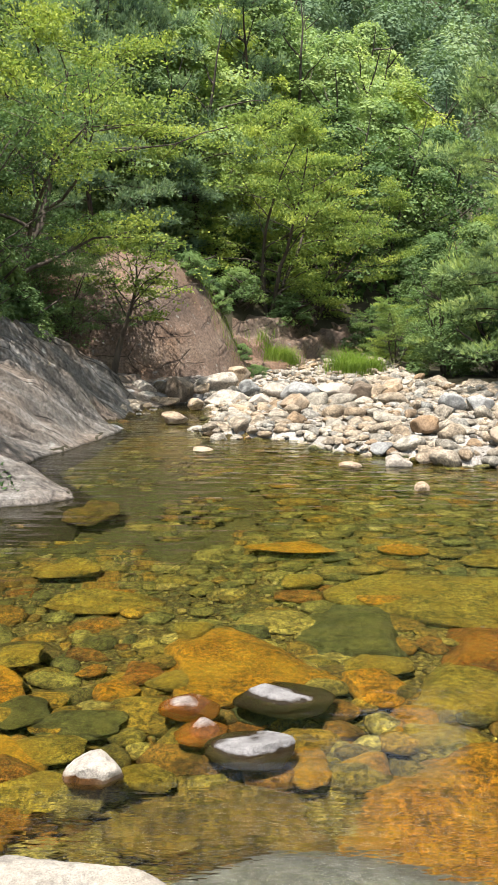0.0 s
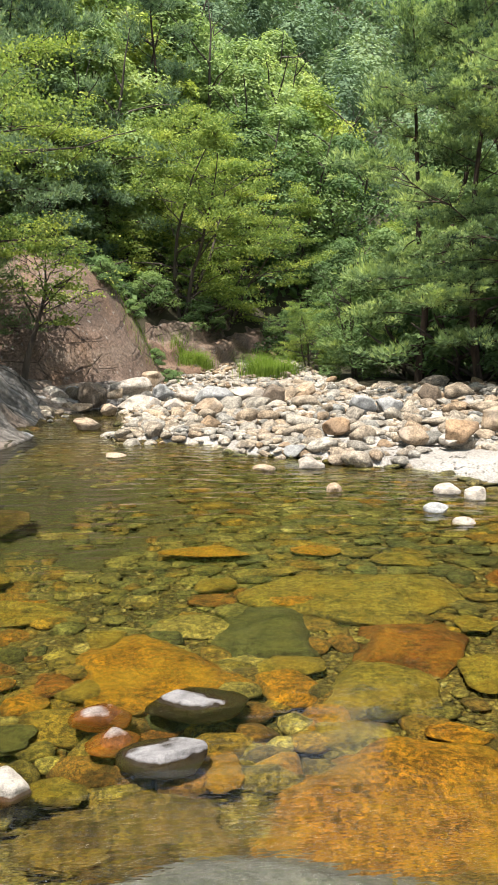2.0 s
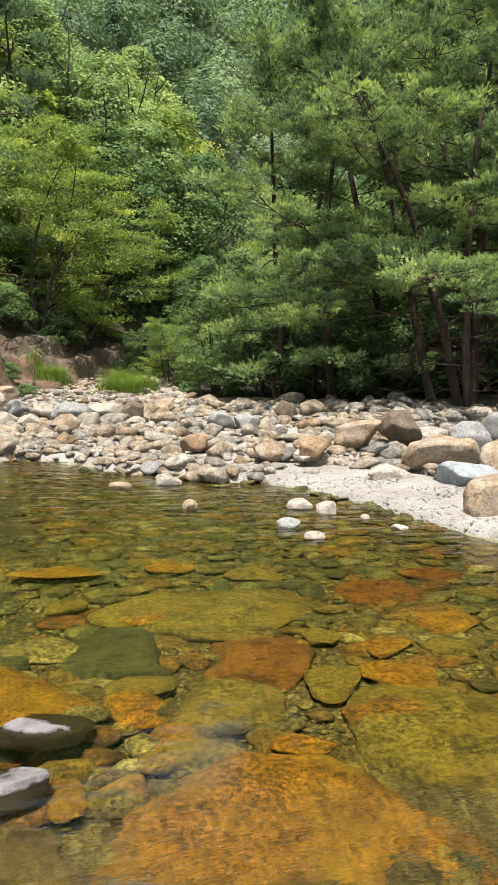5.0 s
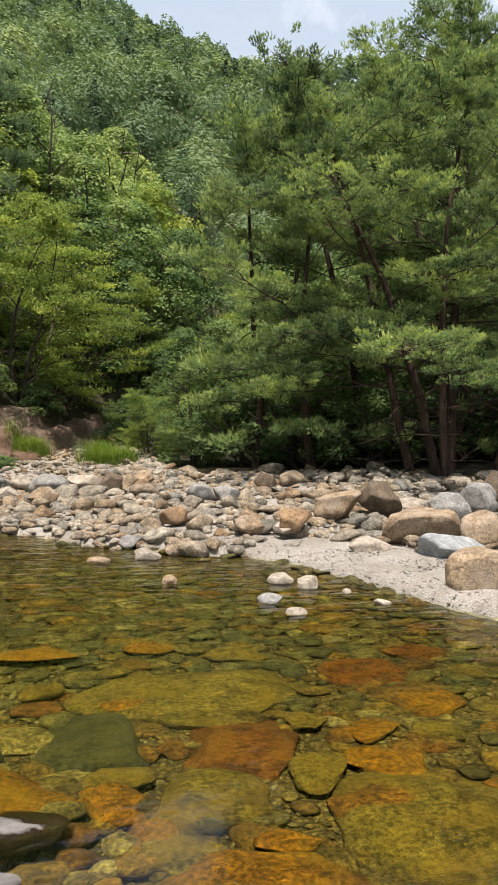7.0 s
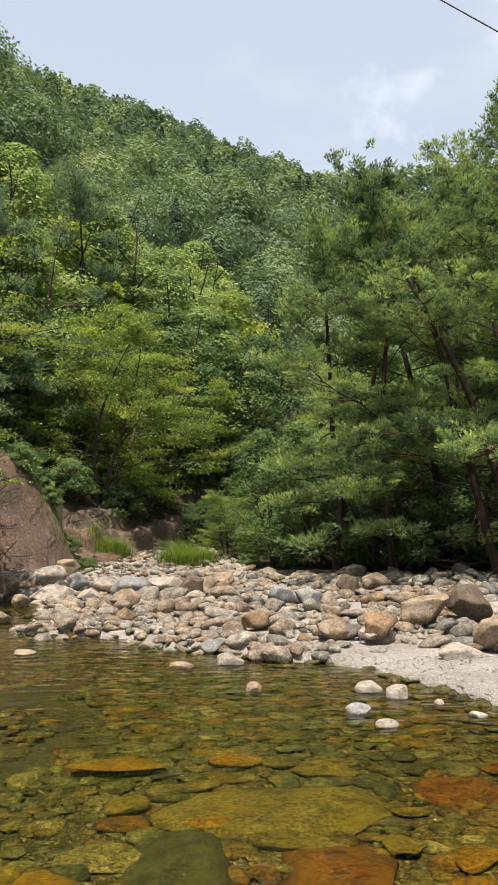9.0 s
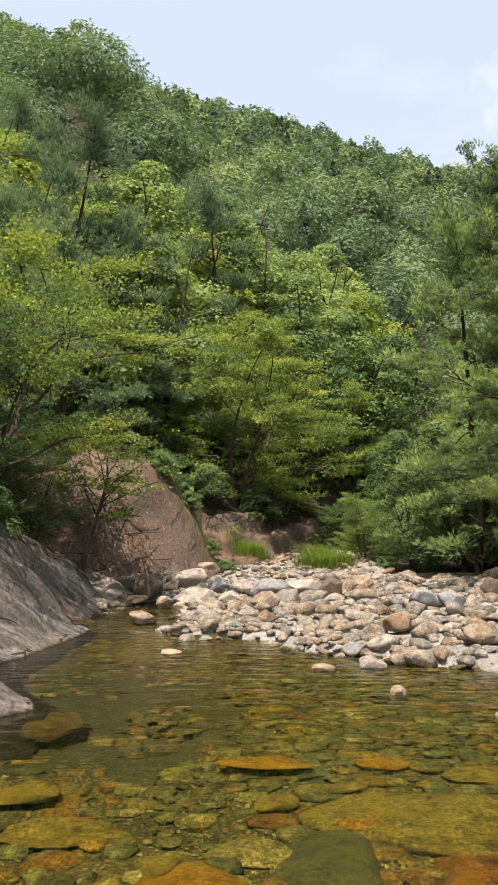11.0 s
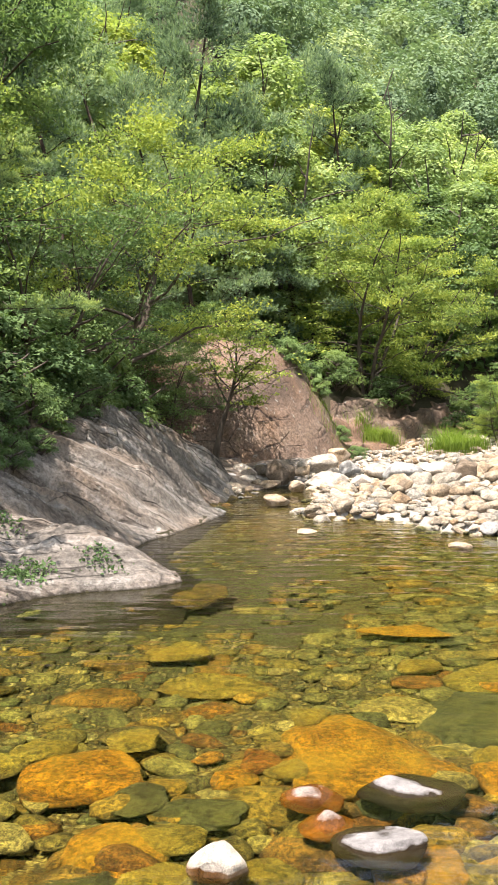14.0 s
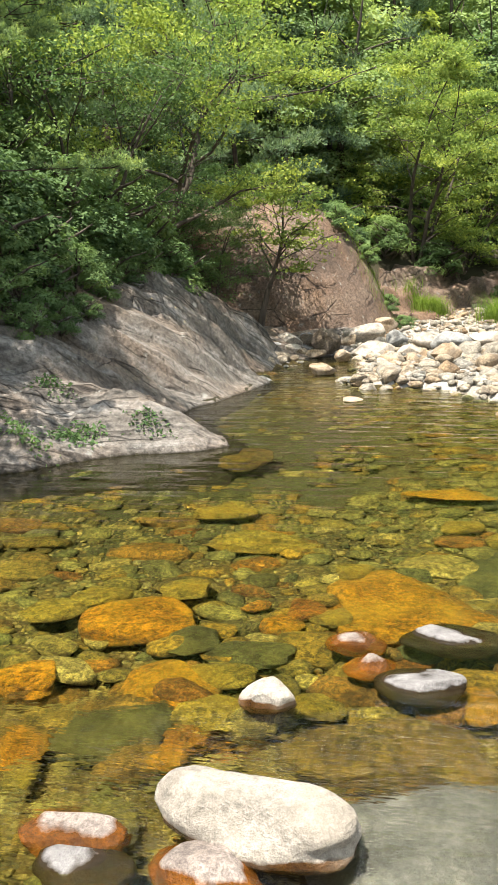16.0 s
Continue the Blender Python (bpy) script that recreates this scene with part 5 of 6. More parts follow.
def lobed(seed, height, radius, leaf, count, mat, lobes=16, low=0.15, stems=2):
    """A leafy tree seen from farther off: a crown of many overlapping domes of leaves over forked stems."""
    rng = np.random.default_rng(seed)
    wood, crown = Pile(), Pile()
    for s in range(stems):
        a = rng.uniform(0, 6.28)
        T = limb(rng, (0.1 * math.cos(a), 0.1 * math.sin(a), -0.4), (0.22 * math.cos(a), 0.22 * math.sin(a), 1), height * 0.95, 8, 0, 0.08)
        wood.add(*tube(T, np.linspace(0.016 * height, 0.015, 9), 6))
        for k in range(7):
            i = int(rng.integers(2, 8))
            b = rng.uniform(0, 6.28)
            wood.add(*tube(limb(rng, T[i], (math.cos(b), math.sin(b), 0.6), radius * rng.uniform(0.5, 0.9), 4, 0, 0.15), np.linspace(0.05, 0.012, 5), 4))
    per = rng.uniform(0.5, 1.5, lobes)
    per = (per / per.sum() * count).astype(int)
    for k in range(lobes):
        f = (k + 0.5) / lobes
        a, e = k * 2.4 + rng.uniform(-0.4, 0.4), low + (1.02 - low) * f
        ring = radius * math.sqrt(max(0.02, 1 - (2 * max(f, 0.18) - 0.75) ** 2 * 0.85)) * rng.uniform(0.45, 0.8) * (1 if f < 0.85 else 0.4)
        c = np.array((ring * math.cos(a), ring * math.sin(a), height * e - 0.25 * radius))
        r = radius * rng.uniform(0.26, 0.44) * (1 if lobes < 50 else 0.8)
        n = per[k]
        u = rng.normal(size=(n, 3))
        u[:, 2] = np.abs(u[:, 2]) * 1.2 - 0.45
        u /= np.linalg.norm(u, axis=1)[:, None]
        w = 1 + 0.35 * vnoise(u[:, 0] * 3 + k, u[:, 1] * 3, u[:, 2] * 3, seed)
        P = c + u * (r, r, r * 0.62) * (w * rng.uniform(0.72, 1.05, n))[:, None]
        # Tone rises towards each dome's top, putting light from above into the colour.
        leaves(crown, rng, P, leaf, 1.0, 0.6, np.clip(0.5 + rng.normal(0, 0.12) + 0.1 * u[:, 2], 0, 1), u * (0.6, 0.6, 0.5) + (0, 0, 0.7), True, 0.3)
    return wood.mesh("trunk", M_BARK), crown.mesh("crown", mat, False)


def pine(seed, height, spread_, bare=0.3, tufts=3200, lean=(0.0, 0.0), needle=0.16, m=9):
    """Trunk and crown meshes of a red pine: tiers of long boughs with flat pads of needle tufts."""
    rng = np.random.default_rng(seed)
    wood, crown = Pile(), Pile()
    T = limb(rng, (0, 0, -0.3), (lean[0], lean[1], 1), height + 0.3, 14, 0, 0.05)
    r0 = 0.0105 * height + 0.02
    wood.add(*tube(T, np.linspace(r0, 0.015, 15), 8))
    pads = []
    n = int(height * 2.2)
    for k in range(n):
        f = bare + (1 - bare) * (k + rng.uniform(0, 1)) / n
        i = min(int(f * 14), 13)
        base = T[i] + (T[i + 1] - T[i]) * (f * 14 - i)
        a = k * 2.4 + rng.uniform(-0.6, 0.6)
        g = (f - bare) / (1 - bare)
        reach = spread_ * (1.0 - 0.72 * g ** 1.7) * rng.uniform(0.5, 1.1)
        Lm = limb(rng, base, (math.cos(a), math.sin(a), 0.04 + 0.7 * g), reach, 7, -0.01 + 0.04 * (1 - g), 0.13)
        wood.add(*tube(Lm, np.linspace(r0 * 0.2 * (1.2 - f), 0.008, 8), 5))
        full = max(rng.uniform(0.0, 1.0) ** 1.3, 0.3) * (1 - 0.12 * g)
        for j in range(3 + int(2.0 * reach)):
            e = rng.uniform(0.32, 1.0) ** 0.75
            ii = min(int(e * 7), 6)
            b0 = Lm[ii] + (Lm[ii + 1] - Lm[ii]) * (e * 7 - ii)
            d = (Lm[ii + 1] - Lm[ii]) / (np.linalg.norm(Lm[ii + 1] - Lm[ii]) + 1e-9)
            side = rng.uniform(-1, 1) * (1.1 - 0.5 * e)
            off = np.array((-d[1] * side, d[0] * side, 0.0)) * reach * 0.3
            c = b0 + off + d * 0.1 * reach + (0, 0, rng.uniform(-0.02, 0.14))
            wood.add(*tube(np.array([b0, (b0 + c) / 2 - (0, 0, 0.03), c]), np.array((0.014, 0.009, 0.004)), 3))
            pads.append((c, d, rng.uniform(0.2, 0.5) * (0.65 + 0.14 * reach), full * rng.uniform(0.5, 1.0), g))
    for k in range(7):                           # the leader carries needles up to its tip
        pads.append((T[-1] - (T[-1] - T[-3]) * (0.06 + 0.16 * k) + rng.normal(0, 0.06, 3), np.array((0.0, 0.0, 1.0)), 0.2 + 0.04 * k, 1.6, 1.0))
    dry = np.random.default_rng(seed + 700)
    for k in range(9 if bare > 0.1 else 0):      # dead lower branches, bare and forked
        f = dry.uniform(0.08, bare + 0.12)
        i = int(f * 14)
        a = dry.uniform(0, 6.283)
        dead = limb(dry, T[i], (math.cos(a), math.sin(a), 0.05), dry.uniform(0.8, 2.2), 6, 0.05, 0.2)
        wood.add(*tube(dead, np.linspace(0.02, 0.006, 7), 4))
        for j in (2, 3, 4, 5):
            wood.add(*tube(limb(dry, dead[j], dead[j + 1] - dead[j] + dry.normal(0, 0.2, 3), dry.uniform(0.25, 0.7), 3, 0.02, 0.25), np.linspace(0.009, 0.003, 4), 3))
    CL, CD, CR, CW, CG = [], [], [], [], []
    for c, d, r, w, g in pads:                   # each pad is a handful of brush-like clumps
        k = 3 + int(8 * r)
        th = rng.uniform(0, 6.283, k)
        rad = r * np.sqrt(rng.uniform(0.02, 1, k)) * 1.15
        o = np.stack([np.cos(th) * rad, np.sin(th) * rad, (0.16 - 0.3 * (rad / r) ** 2) * r * 0.5 + rng.normal(0, 0.05 + 0.07 * g, k)], 1)
        CL.append(c + o)
        CD.append(o * (1.0, 1.0, 0.3) / r + d * 0.5 + (0, 0, 0.35 + 0.6 * g))
        CR.append(needle * rng.uniform(0.8, 1.5, k))
        CW.append(rng.uniform(0.35, 1.0, k) * (0.5 + 0.5 * w))
        CG.append(np.full(k, g))
    CL, CD, CR, CW, CG = (np.concatenate(q) for q in (CL, CD, CR, CW, CG))
    CD /= np.linalg.norm(CD, axis=1)[:, None]
    pick = rng.choice(len(CL), tufts, p=CW / CW.sum())
    C0, D0, g = CL[pick], CD[pick], CG[pick]
    out = rng.normal(size=(tufts, 3))
    out /= np.linalg.norm(out, axis=1)[:, None]
    along = (out * D0).sum(1)
    C = C0 + (out * (1.25, 1.25, 0.6) * rng.uniform(0.1, 1.0, (tufts, 1)) + 0.5 * D0 * along[:, None]) * CR[pick][:, None]
    D = 0.8 * out + 0.45 * D0 + np.stack([0 * g, 0 * g, 0.45 + 0 * g], 1)
    C2, D2 = np.repeat(C, m, 0), np.repeat(D, m, 0)
    W = D2 + rng.normal(size=(tufts * m, 3)) * (0.4, 0.4, 0.35)
    W /= np.linalg.norm(W, axis=1)[:, None]
    S = np.cross(W, rng.normal(size=W.shape))
    S /= np.linalg.norm(S, axis=1)[:, None] + 1e-9
    L = needle * rng.uniform(0.55, 1.0, (tufts * m, 1))
    wd = needle * 0.15
    V = np.stack([C2 - S * wd * 0.5, C2 + S * wd * 0.5, C2 + W * L], 1).reshape(-1, 3)
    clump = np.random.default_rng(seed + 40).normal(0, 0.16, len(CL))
    # Upper needles of a clump lighter, lower ones darker: sunlight put into the tone.
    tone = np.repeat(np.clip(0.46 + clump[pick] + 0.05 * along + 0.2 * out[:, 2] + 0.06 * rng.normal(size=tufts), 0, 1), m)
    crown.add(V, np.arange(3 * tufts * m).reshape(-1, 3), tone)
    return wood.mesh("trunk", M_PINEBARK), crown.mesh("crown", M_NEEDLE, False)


def recoloured(meshes, mat):
    me = meshes[1].copy()
    me.materials[0] = mat
    return meshes[0], me


def plant(name, meshes, x, y, label, category="tree", group="", scale=1.0, turn=0.0, z=None, squash=1.0):
    ob = thing(name, label, category, Matrix.LocRotScale((x, y, top(x, y) if z is None else z), Euler((0, 0, radians(turn))), (scale, scale, scale * squash)), group)
    part("trunk", meshes[0], ob)
    part("crown", meshes[1], ob)
    return ob


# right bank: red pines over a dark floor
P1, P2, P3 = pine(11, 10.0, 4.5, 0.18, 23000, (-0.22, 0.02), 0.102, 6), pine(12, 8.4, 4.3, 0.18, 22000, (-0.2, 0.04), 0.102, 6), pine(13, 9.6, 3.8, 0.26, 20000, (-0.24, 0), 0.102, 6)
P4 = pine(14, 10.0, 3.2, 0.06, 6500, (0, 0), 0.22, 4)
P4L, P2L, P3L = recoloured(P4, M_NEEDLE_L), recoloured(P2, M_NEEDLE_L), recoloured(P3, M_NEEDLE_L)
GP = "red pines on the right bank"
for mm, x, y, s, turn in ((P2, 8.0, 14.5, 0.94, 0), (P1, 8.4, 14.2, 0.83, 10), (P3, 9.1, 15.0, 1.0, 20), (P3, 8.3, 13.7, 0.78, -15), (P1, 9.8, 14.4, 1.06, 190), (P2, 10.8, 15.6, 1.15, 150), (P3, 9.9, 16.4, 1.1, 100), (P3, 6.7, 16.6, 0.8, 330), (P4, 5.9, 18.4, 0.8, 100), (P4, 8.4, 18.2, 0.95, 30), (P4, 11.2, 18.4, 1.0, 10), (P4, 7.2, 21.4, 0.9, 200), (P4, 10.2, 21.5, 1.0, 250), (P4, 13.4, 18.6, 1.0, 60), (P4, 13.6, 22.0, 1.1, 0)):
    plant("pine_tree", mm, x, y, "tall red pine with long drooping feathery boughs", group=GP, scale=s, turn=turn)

# left bank: mixed trees over the slab
B1, B2, B3 = broadleaf(21, 6.5, 2.6, 0.08, 27000, 0.1, layered=0.2), broadleaf(22, 8.0, 3.0, 0.095, 28000, 0.1, layered=0.22), broadleaf(23, 4.6, 2.4, 0.08, 22000, 0.04, 4, layered=0.22)
BY = broadleaf(24, 6.0, 2.6, 0.078, 27000, 0.2, 2, mat=M_LEAF_Y, layered=0.18)
BW = broadleaf(26, 6.4, 2.9, 0.075, 26000, 0.3, 1, (0.32, -0.05), mat=M_LEAF_Y, layered=0.12)
SH = lobed(25, 1.7, 1.25, 0.07, 9000, M_LEAF, 14, 0.25, 3)
GL = "trees on the left bank"
for mm, x, y, s, turn, lab in (
        (B3, -6.3, 9.2, 0.8, 0, "low leafy tree above the slab"), (B1, -7.2, 10.6, 1.0, 40, "leafy broadleaf tree above the slab"), (BY, -6.0, 12.2, 1.0, 80, "yellow-green tree leaning over the slab"),
        (B3, -5.0, 12.6, 0.75, 120, "low leafy tree above the slab"), (BW, -5.1, 15.2, 1.0, 0, "yellow-green tree leaning out over the stream"), (B2, -9.0, 13.0, 1.1, 30, "tall leafy tree on the slope"),
        (B2, -8.0, 16.5, 1.1, 100, "tall leafy tree on the slope"), (BY, -8.4, 11.6, 1.15, 200, "yellow-green tree on the slope"), (B2, -6.3, 6.9, 0.85, 140, "leafy tree shading the upper slab"), (B1, -10.5, 17.0, 1.3, 260, "leafy broadleaf tree on the slope")):
    plant("broadleaf_tree", mm, x, y, lab, group=GL, scale=s, turn=turn)
for mm, x, y, s, turn in ((P4L, -6.6, 19.5, 0.9, 10), (P4L, -5.0, 23.5, 0.75, 90), (P4L, -10.5, 20.5, 0.95, 150), (P3L, -8.8, 10.0, 0.75, 210), (P2L, -8.2, 14.6, 0.9, 300), (P4L, -6.4, 24.0, 0.9, 30), (P4L, -4.4, 22.6, 0.7, 140), (P4L, -3.2, 25.6, 0.8, 20), (P4L, -1.8, 28.0, 0.85, 77), (P4L, -5.2, 26.5, 1.0, 170), (P4L, 0.2, 33.5, 1.0, 111)):
    plant("pine_tree", mm, x, y, "green pine among the slope's leafy trees", group="pines on the left bank", scale=s, turn=turn)
plant("pine_tree", P2, -4.85, 8.5, "young pine reaching over the slab", group="pines on the left bank", scale=0.48, turn=120)
for k, (x, y, s) in enumerate(((-6.4, 8.2, 1.0), (-5.7, 9.3, 1.0), (-7.2, 9.0, 1.3), (-5.2, 10.3, 0.95), (-5.0, 11.3, 1.0), (-6.2, 11.0, 1.3), (-4.7, 12.5, 0.9), (-4.9, 13.8, 1.1), (-4.6, 15.2, 0.9), (-5.6, 17.4, 0.9), (-6.6, 17.6, 1.2), (-1.8, 25.2, 0.8), (1.4, 27.4, 0.8), (-0.3, 26.4, 0.8), (4.4, 27.5, 1.1), (5.4, 25.2, 0.8), (6.4, 24.4, 0.9), (5.8, 22.8, 0.6))):
    plant("shrub", SH, x, y, "dense green shrub at the foot of the trees", "shrub", "shrubs along the banks", s, k * 71.0)
# Added shrubs that block light from behind, so the pine floor stays dark.
for k, (x, y, s) in enumerate(((7.0, 17.6, 1.2), (8.3, 16.9, 1.0), (9.4, 17.4, 1.3), (10.8, 17.2, 1.2), (12.2, 16.6, 1.3), (13.4, 15.8, 1.3), (6.2, 19.2, 1.1), (11.6, 18.8, 1.5), (9.0, 19.4, 1.5))):
    plant("shrub", SH, x, y, "added shrub under the pines, blocking light from behind", "shrub", "shrubs under the pines", s, k * 61.0)
SM = broadleaf(31, 3.1, 1.5, 0.085, 3600, 0.42, 1, (0.16, 0), M_LEAF_Y, layered=0.16)
for mm, x, y, s, turn in ((B3, -5.6, 17.7, 0.75, 20), (B3, -5.1, 18.2, 0.6, 200), (B3, -4.3, 18.6, 0.5, 80), (B3, -6.4, 16.6, 0.8, 290)):
    plant("broadleaf_tree", mm, x, y, "low dark leafy tree between slab and rock face", group=GL, scale=s, turn=turn, z=max(0.7, float(cliff_height(np.array([[x]]), np.array([[y]]))[0, 0]) - 0.1))
for k, (x, y, s) in enumerate(((-5.1, 8.6, 0.7), (-4.9, 9.3, 0.65), (-4.85, 10.1, 0.7), (-4.8, 10.9, 0.7), (-4.8, 11.7, 0.75), (-4.85, 12.5, 0.75), (-4.7, 13.3, 0.75), (-4.6, 14.2, 0.7), (-4.5, 15.0, 0.7), (-4.1, 15.9, 0.6), (-5.5, 8.0, 0.8), (-4.6, 8.3, 0.42), (-4.45, 8.9, 0.42), (-4.4, 9.6, 0.42), (-4.3, 10.3, 0.42), (-4.22, 11.0, 0.4), (-4.15, 11.7, 0.38), (-4.05, 12.4, 0.36), (-4.15, 8.6, 0.26), (-4.05, 9.3, 0.26), (-4.0, 10.0, 0.24))):
    plant("shrub", SH, x, y, "low green shrub hanging over the slab's upper edge", "shrub", "shrubs along the banks", s, k * 97.0, z=top(x, y) - 0.1)
for k, (x, y, s) in enumerate(((-1.5, 21.9, 0.42), (-0.8, 22.3, 0.34), (-2.4, 22.0, 0.5), (-3.4, 21.6, 0.55), (-1.4, 23.2, 0.4), (0.15, 22.0, 0.3), (0.25, 22.7, 0.36), (-0.2, 22.3, 0.3), (-4.4, 20.6, 0.6))):
    plant("shrub", SH, x, y, "small shrub on the rock face's upper edge", "shrub", "shrubs along the banks", s, k * 53.0, z=float(cliff_height(np.array([[x]]), np.array([[y]]))[0, 0]) - 0.1)
plant("small_tree", SM, -3.1, 18.6, "thin dark-stemmed small tree below the rock face", z=0.85)

# middle distance round the head of the bar
O1, O2 = broadleaf(41, 5.6, 2.5, 0.1, 28000, 0.12, 4, mat=M_LEAF_Y, layered=0.2), lobed(42, 8.0, 3.1, 0.14, 20000, M_LEAF, 52, 0.08, 3)
HT, HY, HU = lobed(43, 8.5, 3.1, 0.15, 15000, M_HILL, 60), lobed(44, 7.8, 3.0, 0.15, 15000, M_LEAF_Y, 56), lobed(45, 9.0, 2.8, 0.15, 15000, M_HILL, 64)
# Left-hand copy in the haze-paled hill tint.
O2L = recoloured(O2, M_HILL)
GM = "trees at the head of the bar"
rng = np.random.default_rng(3)
# Those behind the right-hand pines are added to block light under them.
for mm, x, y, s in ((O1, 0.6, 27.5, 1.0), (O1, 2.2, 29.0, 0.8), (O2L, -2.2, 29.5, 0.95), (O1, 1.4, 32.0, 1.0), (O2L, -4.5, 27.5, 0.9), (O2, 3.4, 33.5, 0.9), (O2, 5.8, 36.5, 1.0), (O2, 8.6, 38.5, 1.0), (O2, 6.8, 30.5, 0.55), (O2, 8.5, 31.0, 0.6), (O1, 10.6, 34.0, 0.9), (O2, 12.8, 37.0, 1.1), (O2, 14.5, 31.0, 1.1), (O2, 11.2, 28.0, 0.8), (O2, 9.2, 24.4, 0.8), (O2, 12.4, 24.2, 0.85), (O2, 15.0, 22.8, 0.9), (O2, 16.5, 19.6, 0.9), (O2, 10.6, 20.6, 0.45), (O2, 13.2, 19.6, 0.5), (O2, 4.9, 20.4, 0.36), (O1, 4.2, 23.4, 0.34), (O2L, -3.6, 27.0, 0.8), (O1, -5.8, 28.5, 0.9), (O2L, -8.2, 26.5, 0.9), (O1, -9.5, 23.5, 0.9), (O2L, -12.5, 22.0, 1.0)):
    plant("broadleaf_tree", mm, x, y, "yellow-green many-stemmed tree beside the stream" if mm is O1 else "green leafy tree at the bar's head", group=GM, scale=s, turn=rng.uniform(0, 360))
got = 0
while got < 52:
    a, D = radians(rng.uniform(-32, 14)), rng.uniform(31, 56)
    x, y = D * math.sin(a), D * math.cos(a)
    if bank_distance(np.array([x]), np.array([y]))[0] < 4.0:
        continue
    got += 1
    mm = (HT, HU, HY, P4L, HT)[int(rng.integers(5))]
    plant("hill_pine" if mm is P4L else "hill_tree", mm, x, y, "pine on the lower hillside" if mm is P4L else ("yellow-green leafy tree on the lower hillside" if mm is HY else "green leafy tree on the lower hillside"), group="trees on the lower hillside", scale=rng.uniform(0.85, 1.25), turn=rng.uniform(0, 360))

# wooded hillside up to the ridge
rng = np.random.default_rng(5)
broad, conif = Pile(), Pile()
D, A = 50.0, []
while D < 300:
    step = 6.0
    for k in range(int(1.28 * D / 6.2)):
        A.append((radians(-35) + (k + rng.uniform(-0.4, 0.4)) * 6.2 / D, D + rng.uniform(-2.4, 2.4)))
    D += step
A = np.array(A)
X, Y = A[:, 1] * np.sin(A[:, 0]), A[:, 1] * np.cos(A[:, 0])
ok = bank_distance(X, Y) > 3
A, X, Y = A[ok], X[ok], Y[ok]
ZZ = land(X, Y)
for (a, D), x, y, z in zip(A, X, Y, ZZ):
    needle = rng.uniform() < (0.22 + 0.35 * (D > 200))
    R, H = rng.uniform(2.5, 4.6), rng.uniform(6, 11)
    sz = 0.003 * D
    hidden = 0.45 if a > radians(17) else 1.0
    n = int(np.clip(hidden * 92 / (sz * sz), 120, 2600))
    u = rng.normal(size=(n, 3))
    u[:, 2] = np.abs(u[:, 2]) * 1.1 - 0.35
    u /= np.linalg.norm(u, axis=1)[:, None]
    rr = rng.uniform(0.6, 1.0, n) ** 0.6
    lump = 1 + 0.3 * vnoise(u[:, 0] * 2.6 + x, u[:, 1] * 2.6 + y, u[:, 2] * 2.6, 7)
    if needle:
        H *= 0.85
        f = rng.uniform(0, 1, n)
        rad = R * (1.03 - f ** 1.6) * (0.75 + 0.25 * np.sin(f * 22 + x)) * lump
        C = np.stack([x + u[:, 0] * rad * rr, y + u[:, 1] * rad * rr, z + 1.5 + f * (H - 1.0)], 1)
    else:
        C = np.stack([x + u[:, 0] * R * rr * lump, y + u[:, 1] * R * rr * lump, z + H * 0.55 + u[:, 2] * H * 0.45 * rr * lump], 1)
    tone = np.clip(rng.normal(0.3 if needle else 0.5, 0.2), 0.02, 1.0)
    leaves(conif if needle else broad, rng, C, sz * (1.35 if not needle else 1.2), 0.8, 0.8 if not needle else 0.5, np.full(n, tone), u * (0.8, 0.8, 0.6) + (0, 0, 0.5), True, 0.25)
far_woods = thing("far_woods", "dense mixed broadleaf woods on the steep hillside", "woods", me=broad.mesh("far_woods", M_WOODS, False), kind="stuff")
far_pines = thing("ridge_pines", "dark pines scattered over hillside and ridge", "woods", me=conif.mesh("ridge_pines", M_WOODS, False), kind="stuff")


# undergrowth that covers the slopes and the shaded floor under the pines
rng = np.random.default_rng(8)
low = Pile()
n = 60000
a, D = np.radians(rng.uniform(-36, 42, n)), 7.0 * (62 / 7.0) ** rng.uniform(0, 1, n)
X, Y = D * np.sin(a), D * np.cos(a)
u = bank_distance(X, Y)
ok = (u > 1.7) & (cliff_height(X, Y) < land(X, Y)) & (vnoise(X * 0.5, Y * 0.5, 0, 61) > -0.45)
ok |= (X > 9.0 + 0.1 * Y) & (Y > 17.5) & (u < 0) & (vnoise(X * 0.5, Y * 0.5, 0, 62) > -0.2)
X, Y, D = X[ok], Y[ok], D[ok]
Z = land(X, Y) + rng.uniform(0, 1, len(X)) ** 1.5 * (0.5 + 0.8 * (vnoise(X * 0.8, Y * 0.8, 0, 63) + 0.5).clip(0))
leaves(low, rng, np.stack([X, Y, Z], 1), np.clip(0.011 * D, 0.12, 0.5), 1.0, 0.6, 0.45 + 0.2 * vnoise(X * 0.4, Y * 0.4, 0, 64))
thing("undergrowth", "ferns and low leafy growth on the slopes", "undergrowth", me=low.mesh("undergrowth", M_LEAF, False), kind="stuff")


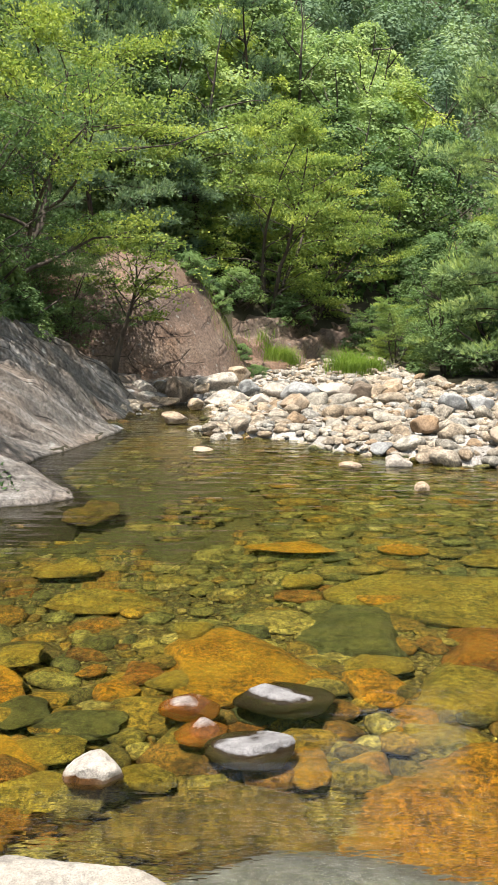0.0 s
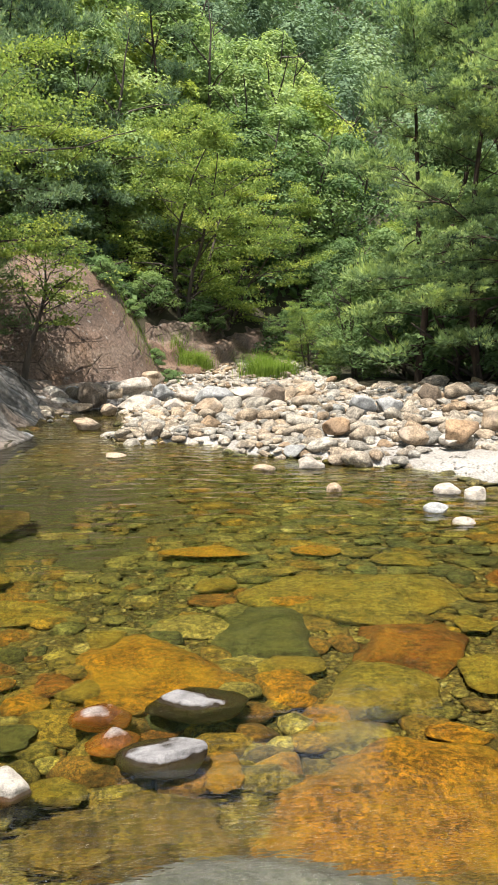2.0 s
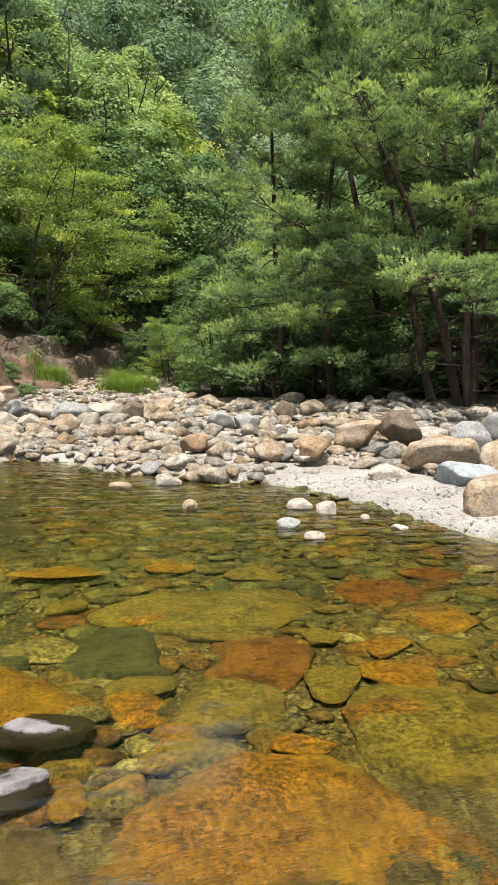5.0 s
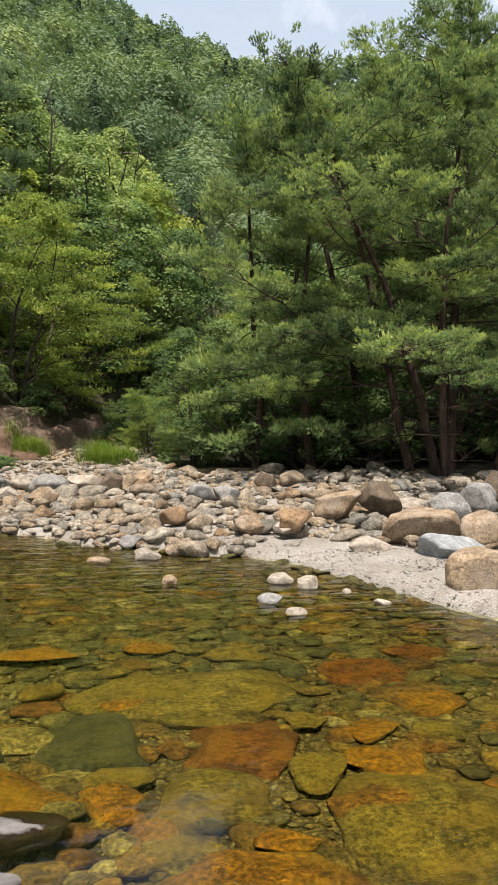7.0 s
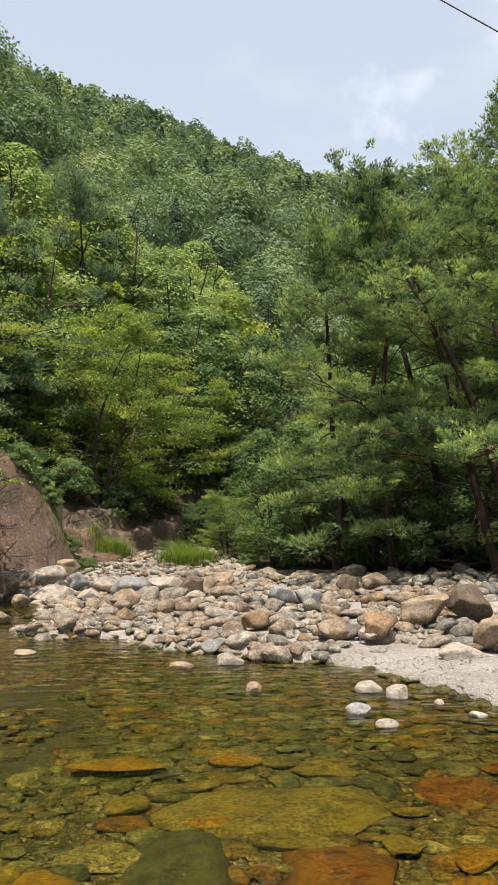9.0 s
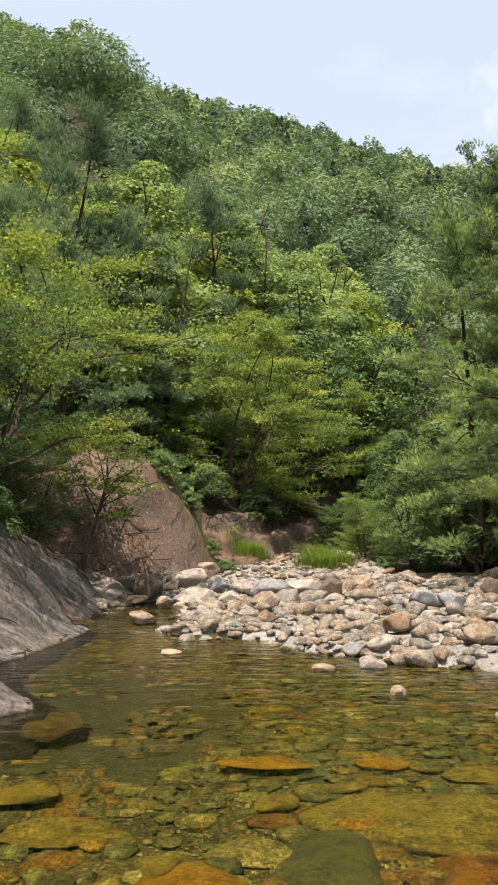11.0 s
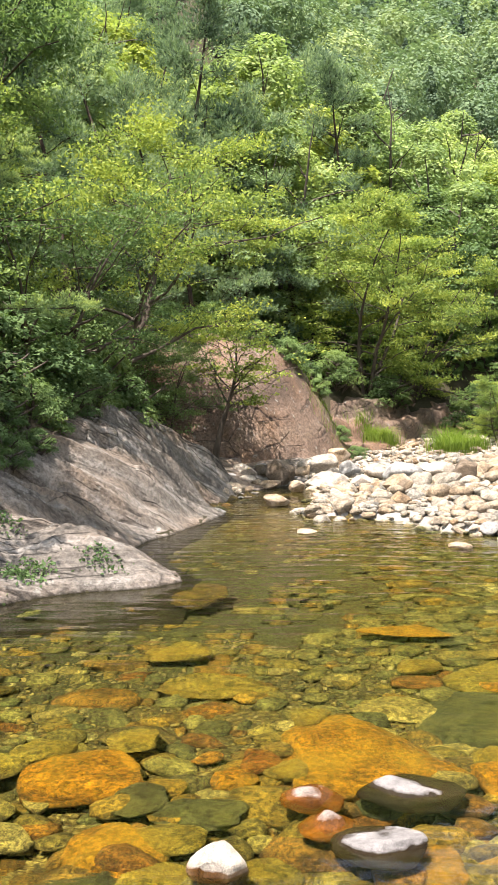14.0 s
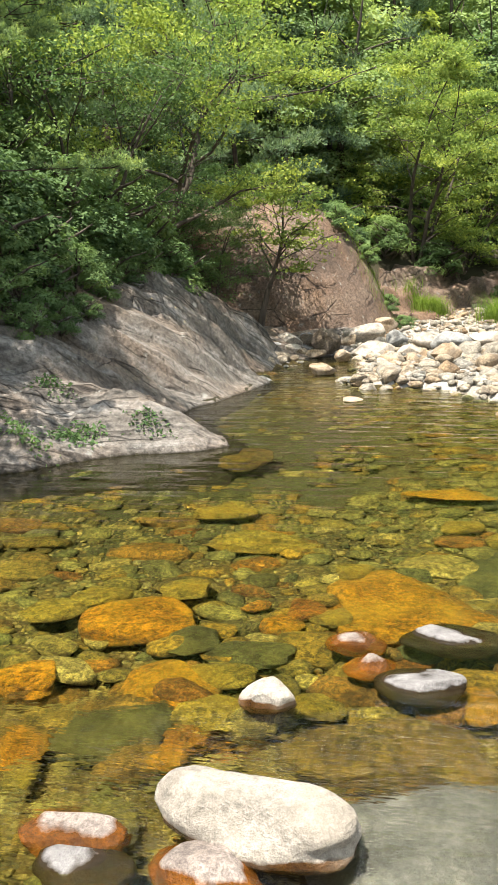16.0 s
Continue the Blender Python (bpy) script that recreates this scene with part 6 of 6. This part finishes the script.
def blades(name, label, x, y, ground_at, rx, ry, tall, count, seed, category="grass"):
    """A tuft or patch of curved grass blades."""
    r = np.random.default_rng(seed)
    px, py = x + rx * r.normal(0, 0.5, count), y + ry * r.normal(0, 0.5, count)
    P = np.stack([px, py, ground_at(px, py) - 0.01], 1)
    L = (tall * r.uniform(0.35, 1.15, count) * (1 + 0.35 * vnoise(px * 2.5, py * 2.5, 0, seed)))[:, None]
    a = r.uniform(0, 6.28, count)
    out = np.stack([np.cos(a), np.sin(a), np.zeros(count)], 1)
    side = np.stack([-np.sin(a), np.cos(a), np.zeros(count)], 1) * (0.007 * tall + 0.0025)
    mid, tip = P + out * L * 0.15 + (0, 0, 1) * L * 0.6, P + out * L * 0.55 + (0, 0, 1) * L * 0.95
    V = np.stack([P - side, P + side, mid + side * 0.8, mid - side * 0.8, mid - side * 0.8, mid + side * 0.8, tip + side * 0.1, tip - side * 0.1], 1).reshape(-1, 3)
    pile = Pile()
    pile.add(V, np.arange(8 * count).reshape(-1, 4), np.repeat(np.clip(r.normal(0.5, 0.2, count), 0, 1), 2))
    return thing(name, label, category, me=pile.mesh(name, M_GRASS, False), kind="stuff")


blades("grass_patch", "bright green tall grass at the bar's head", 2.9, 21.9, land, 0.6, 0.7, 0.62, 3000, 1)
blades("grass_patch", "green grass on the low rock bank", 0.9, 24.2, bank_rock, 0.6, 0.4, 0.45, 1500, 3)
blades("grass_patch", "pale grass fringe on the cliff's edge", -0.7, 22.3, cliff_height, 1.0, 1.0, 0.2, 900, 5)
for k, (x, y, tall) in enumerate(((-3.35, 6.75, 0.16), (-3.0, 7.3, 0.14), (-3.15, 7.15, 0.15), (-2.45, 7.55, 0.12), (-3.7, 7.0, 0.16), (-3.6, 7.9, 0.15))):
    r = np.random.default_rng(20 + k)
    px, py = x + r.normal(0, 0.11, 150), y + r.normal(0, 0.07, 150)
    tuft = Pile()
    leaves(tuft, r, np.stack([px, py, slab_height(px, py) + tall * 0.7 * r.uniform(0.05, 1, 150) * np.exp(-((px - x) / 0.16) ** 2)], 1), 0.045, 1.0, 0.6, np.full(150, 0.4))
    thing("rock_plant", "small leafy green plant growing in a crack of the slab", "plant", me=tuft.mesh("rock_plant", M_LEAF, False), kind="stuff")


# overhead cable across the valley's mouth
pts = limb(np.random.default_rng(1), (4.2, 17.1, 15.8), (0.62, -1.2, -1.37), 21.1, 6, 0, 0.0)
V, Q = tube(pts, np.full(7, 0.014), 6)
cable = thing("overhead_cable", "single black overhead cable against the sky", "cable", me=mesh("overhead_cable", V, Q, M_BARK))
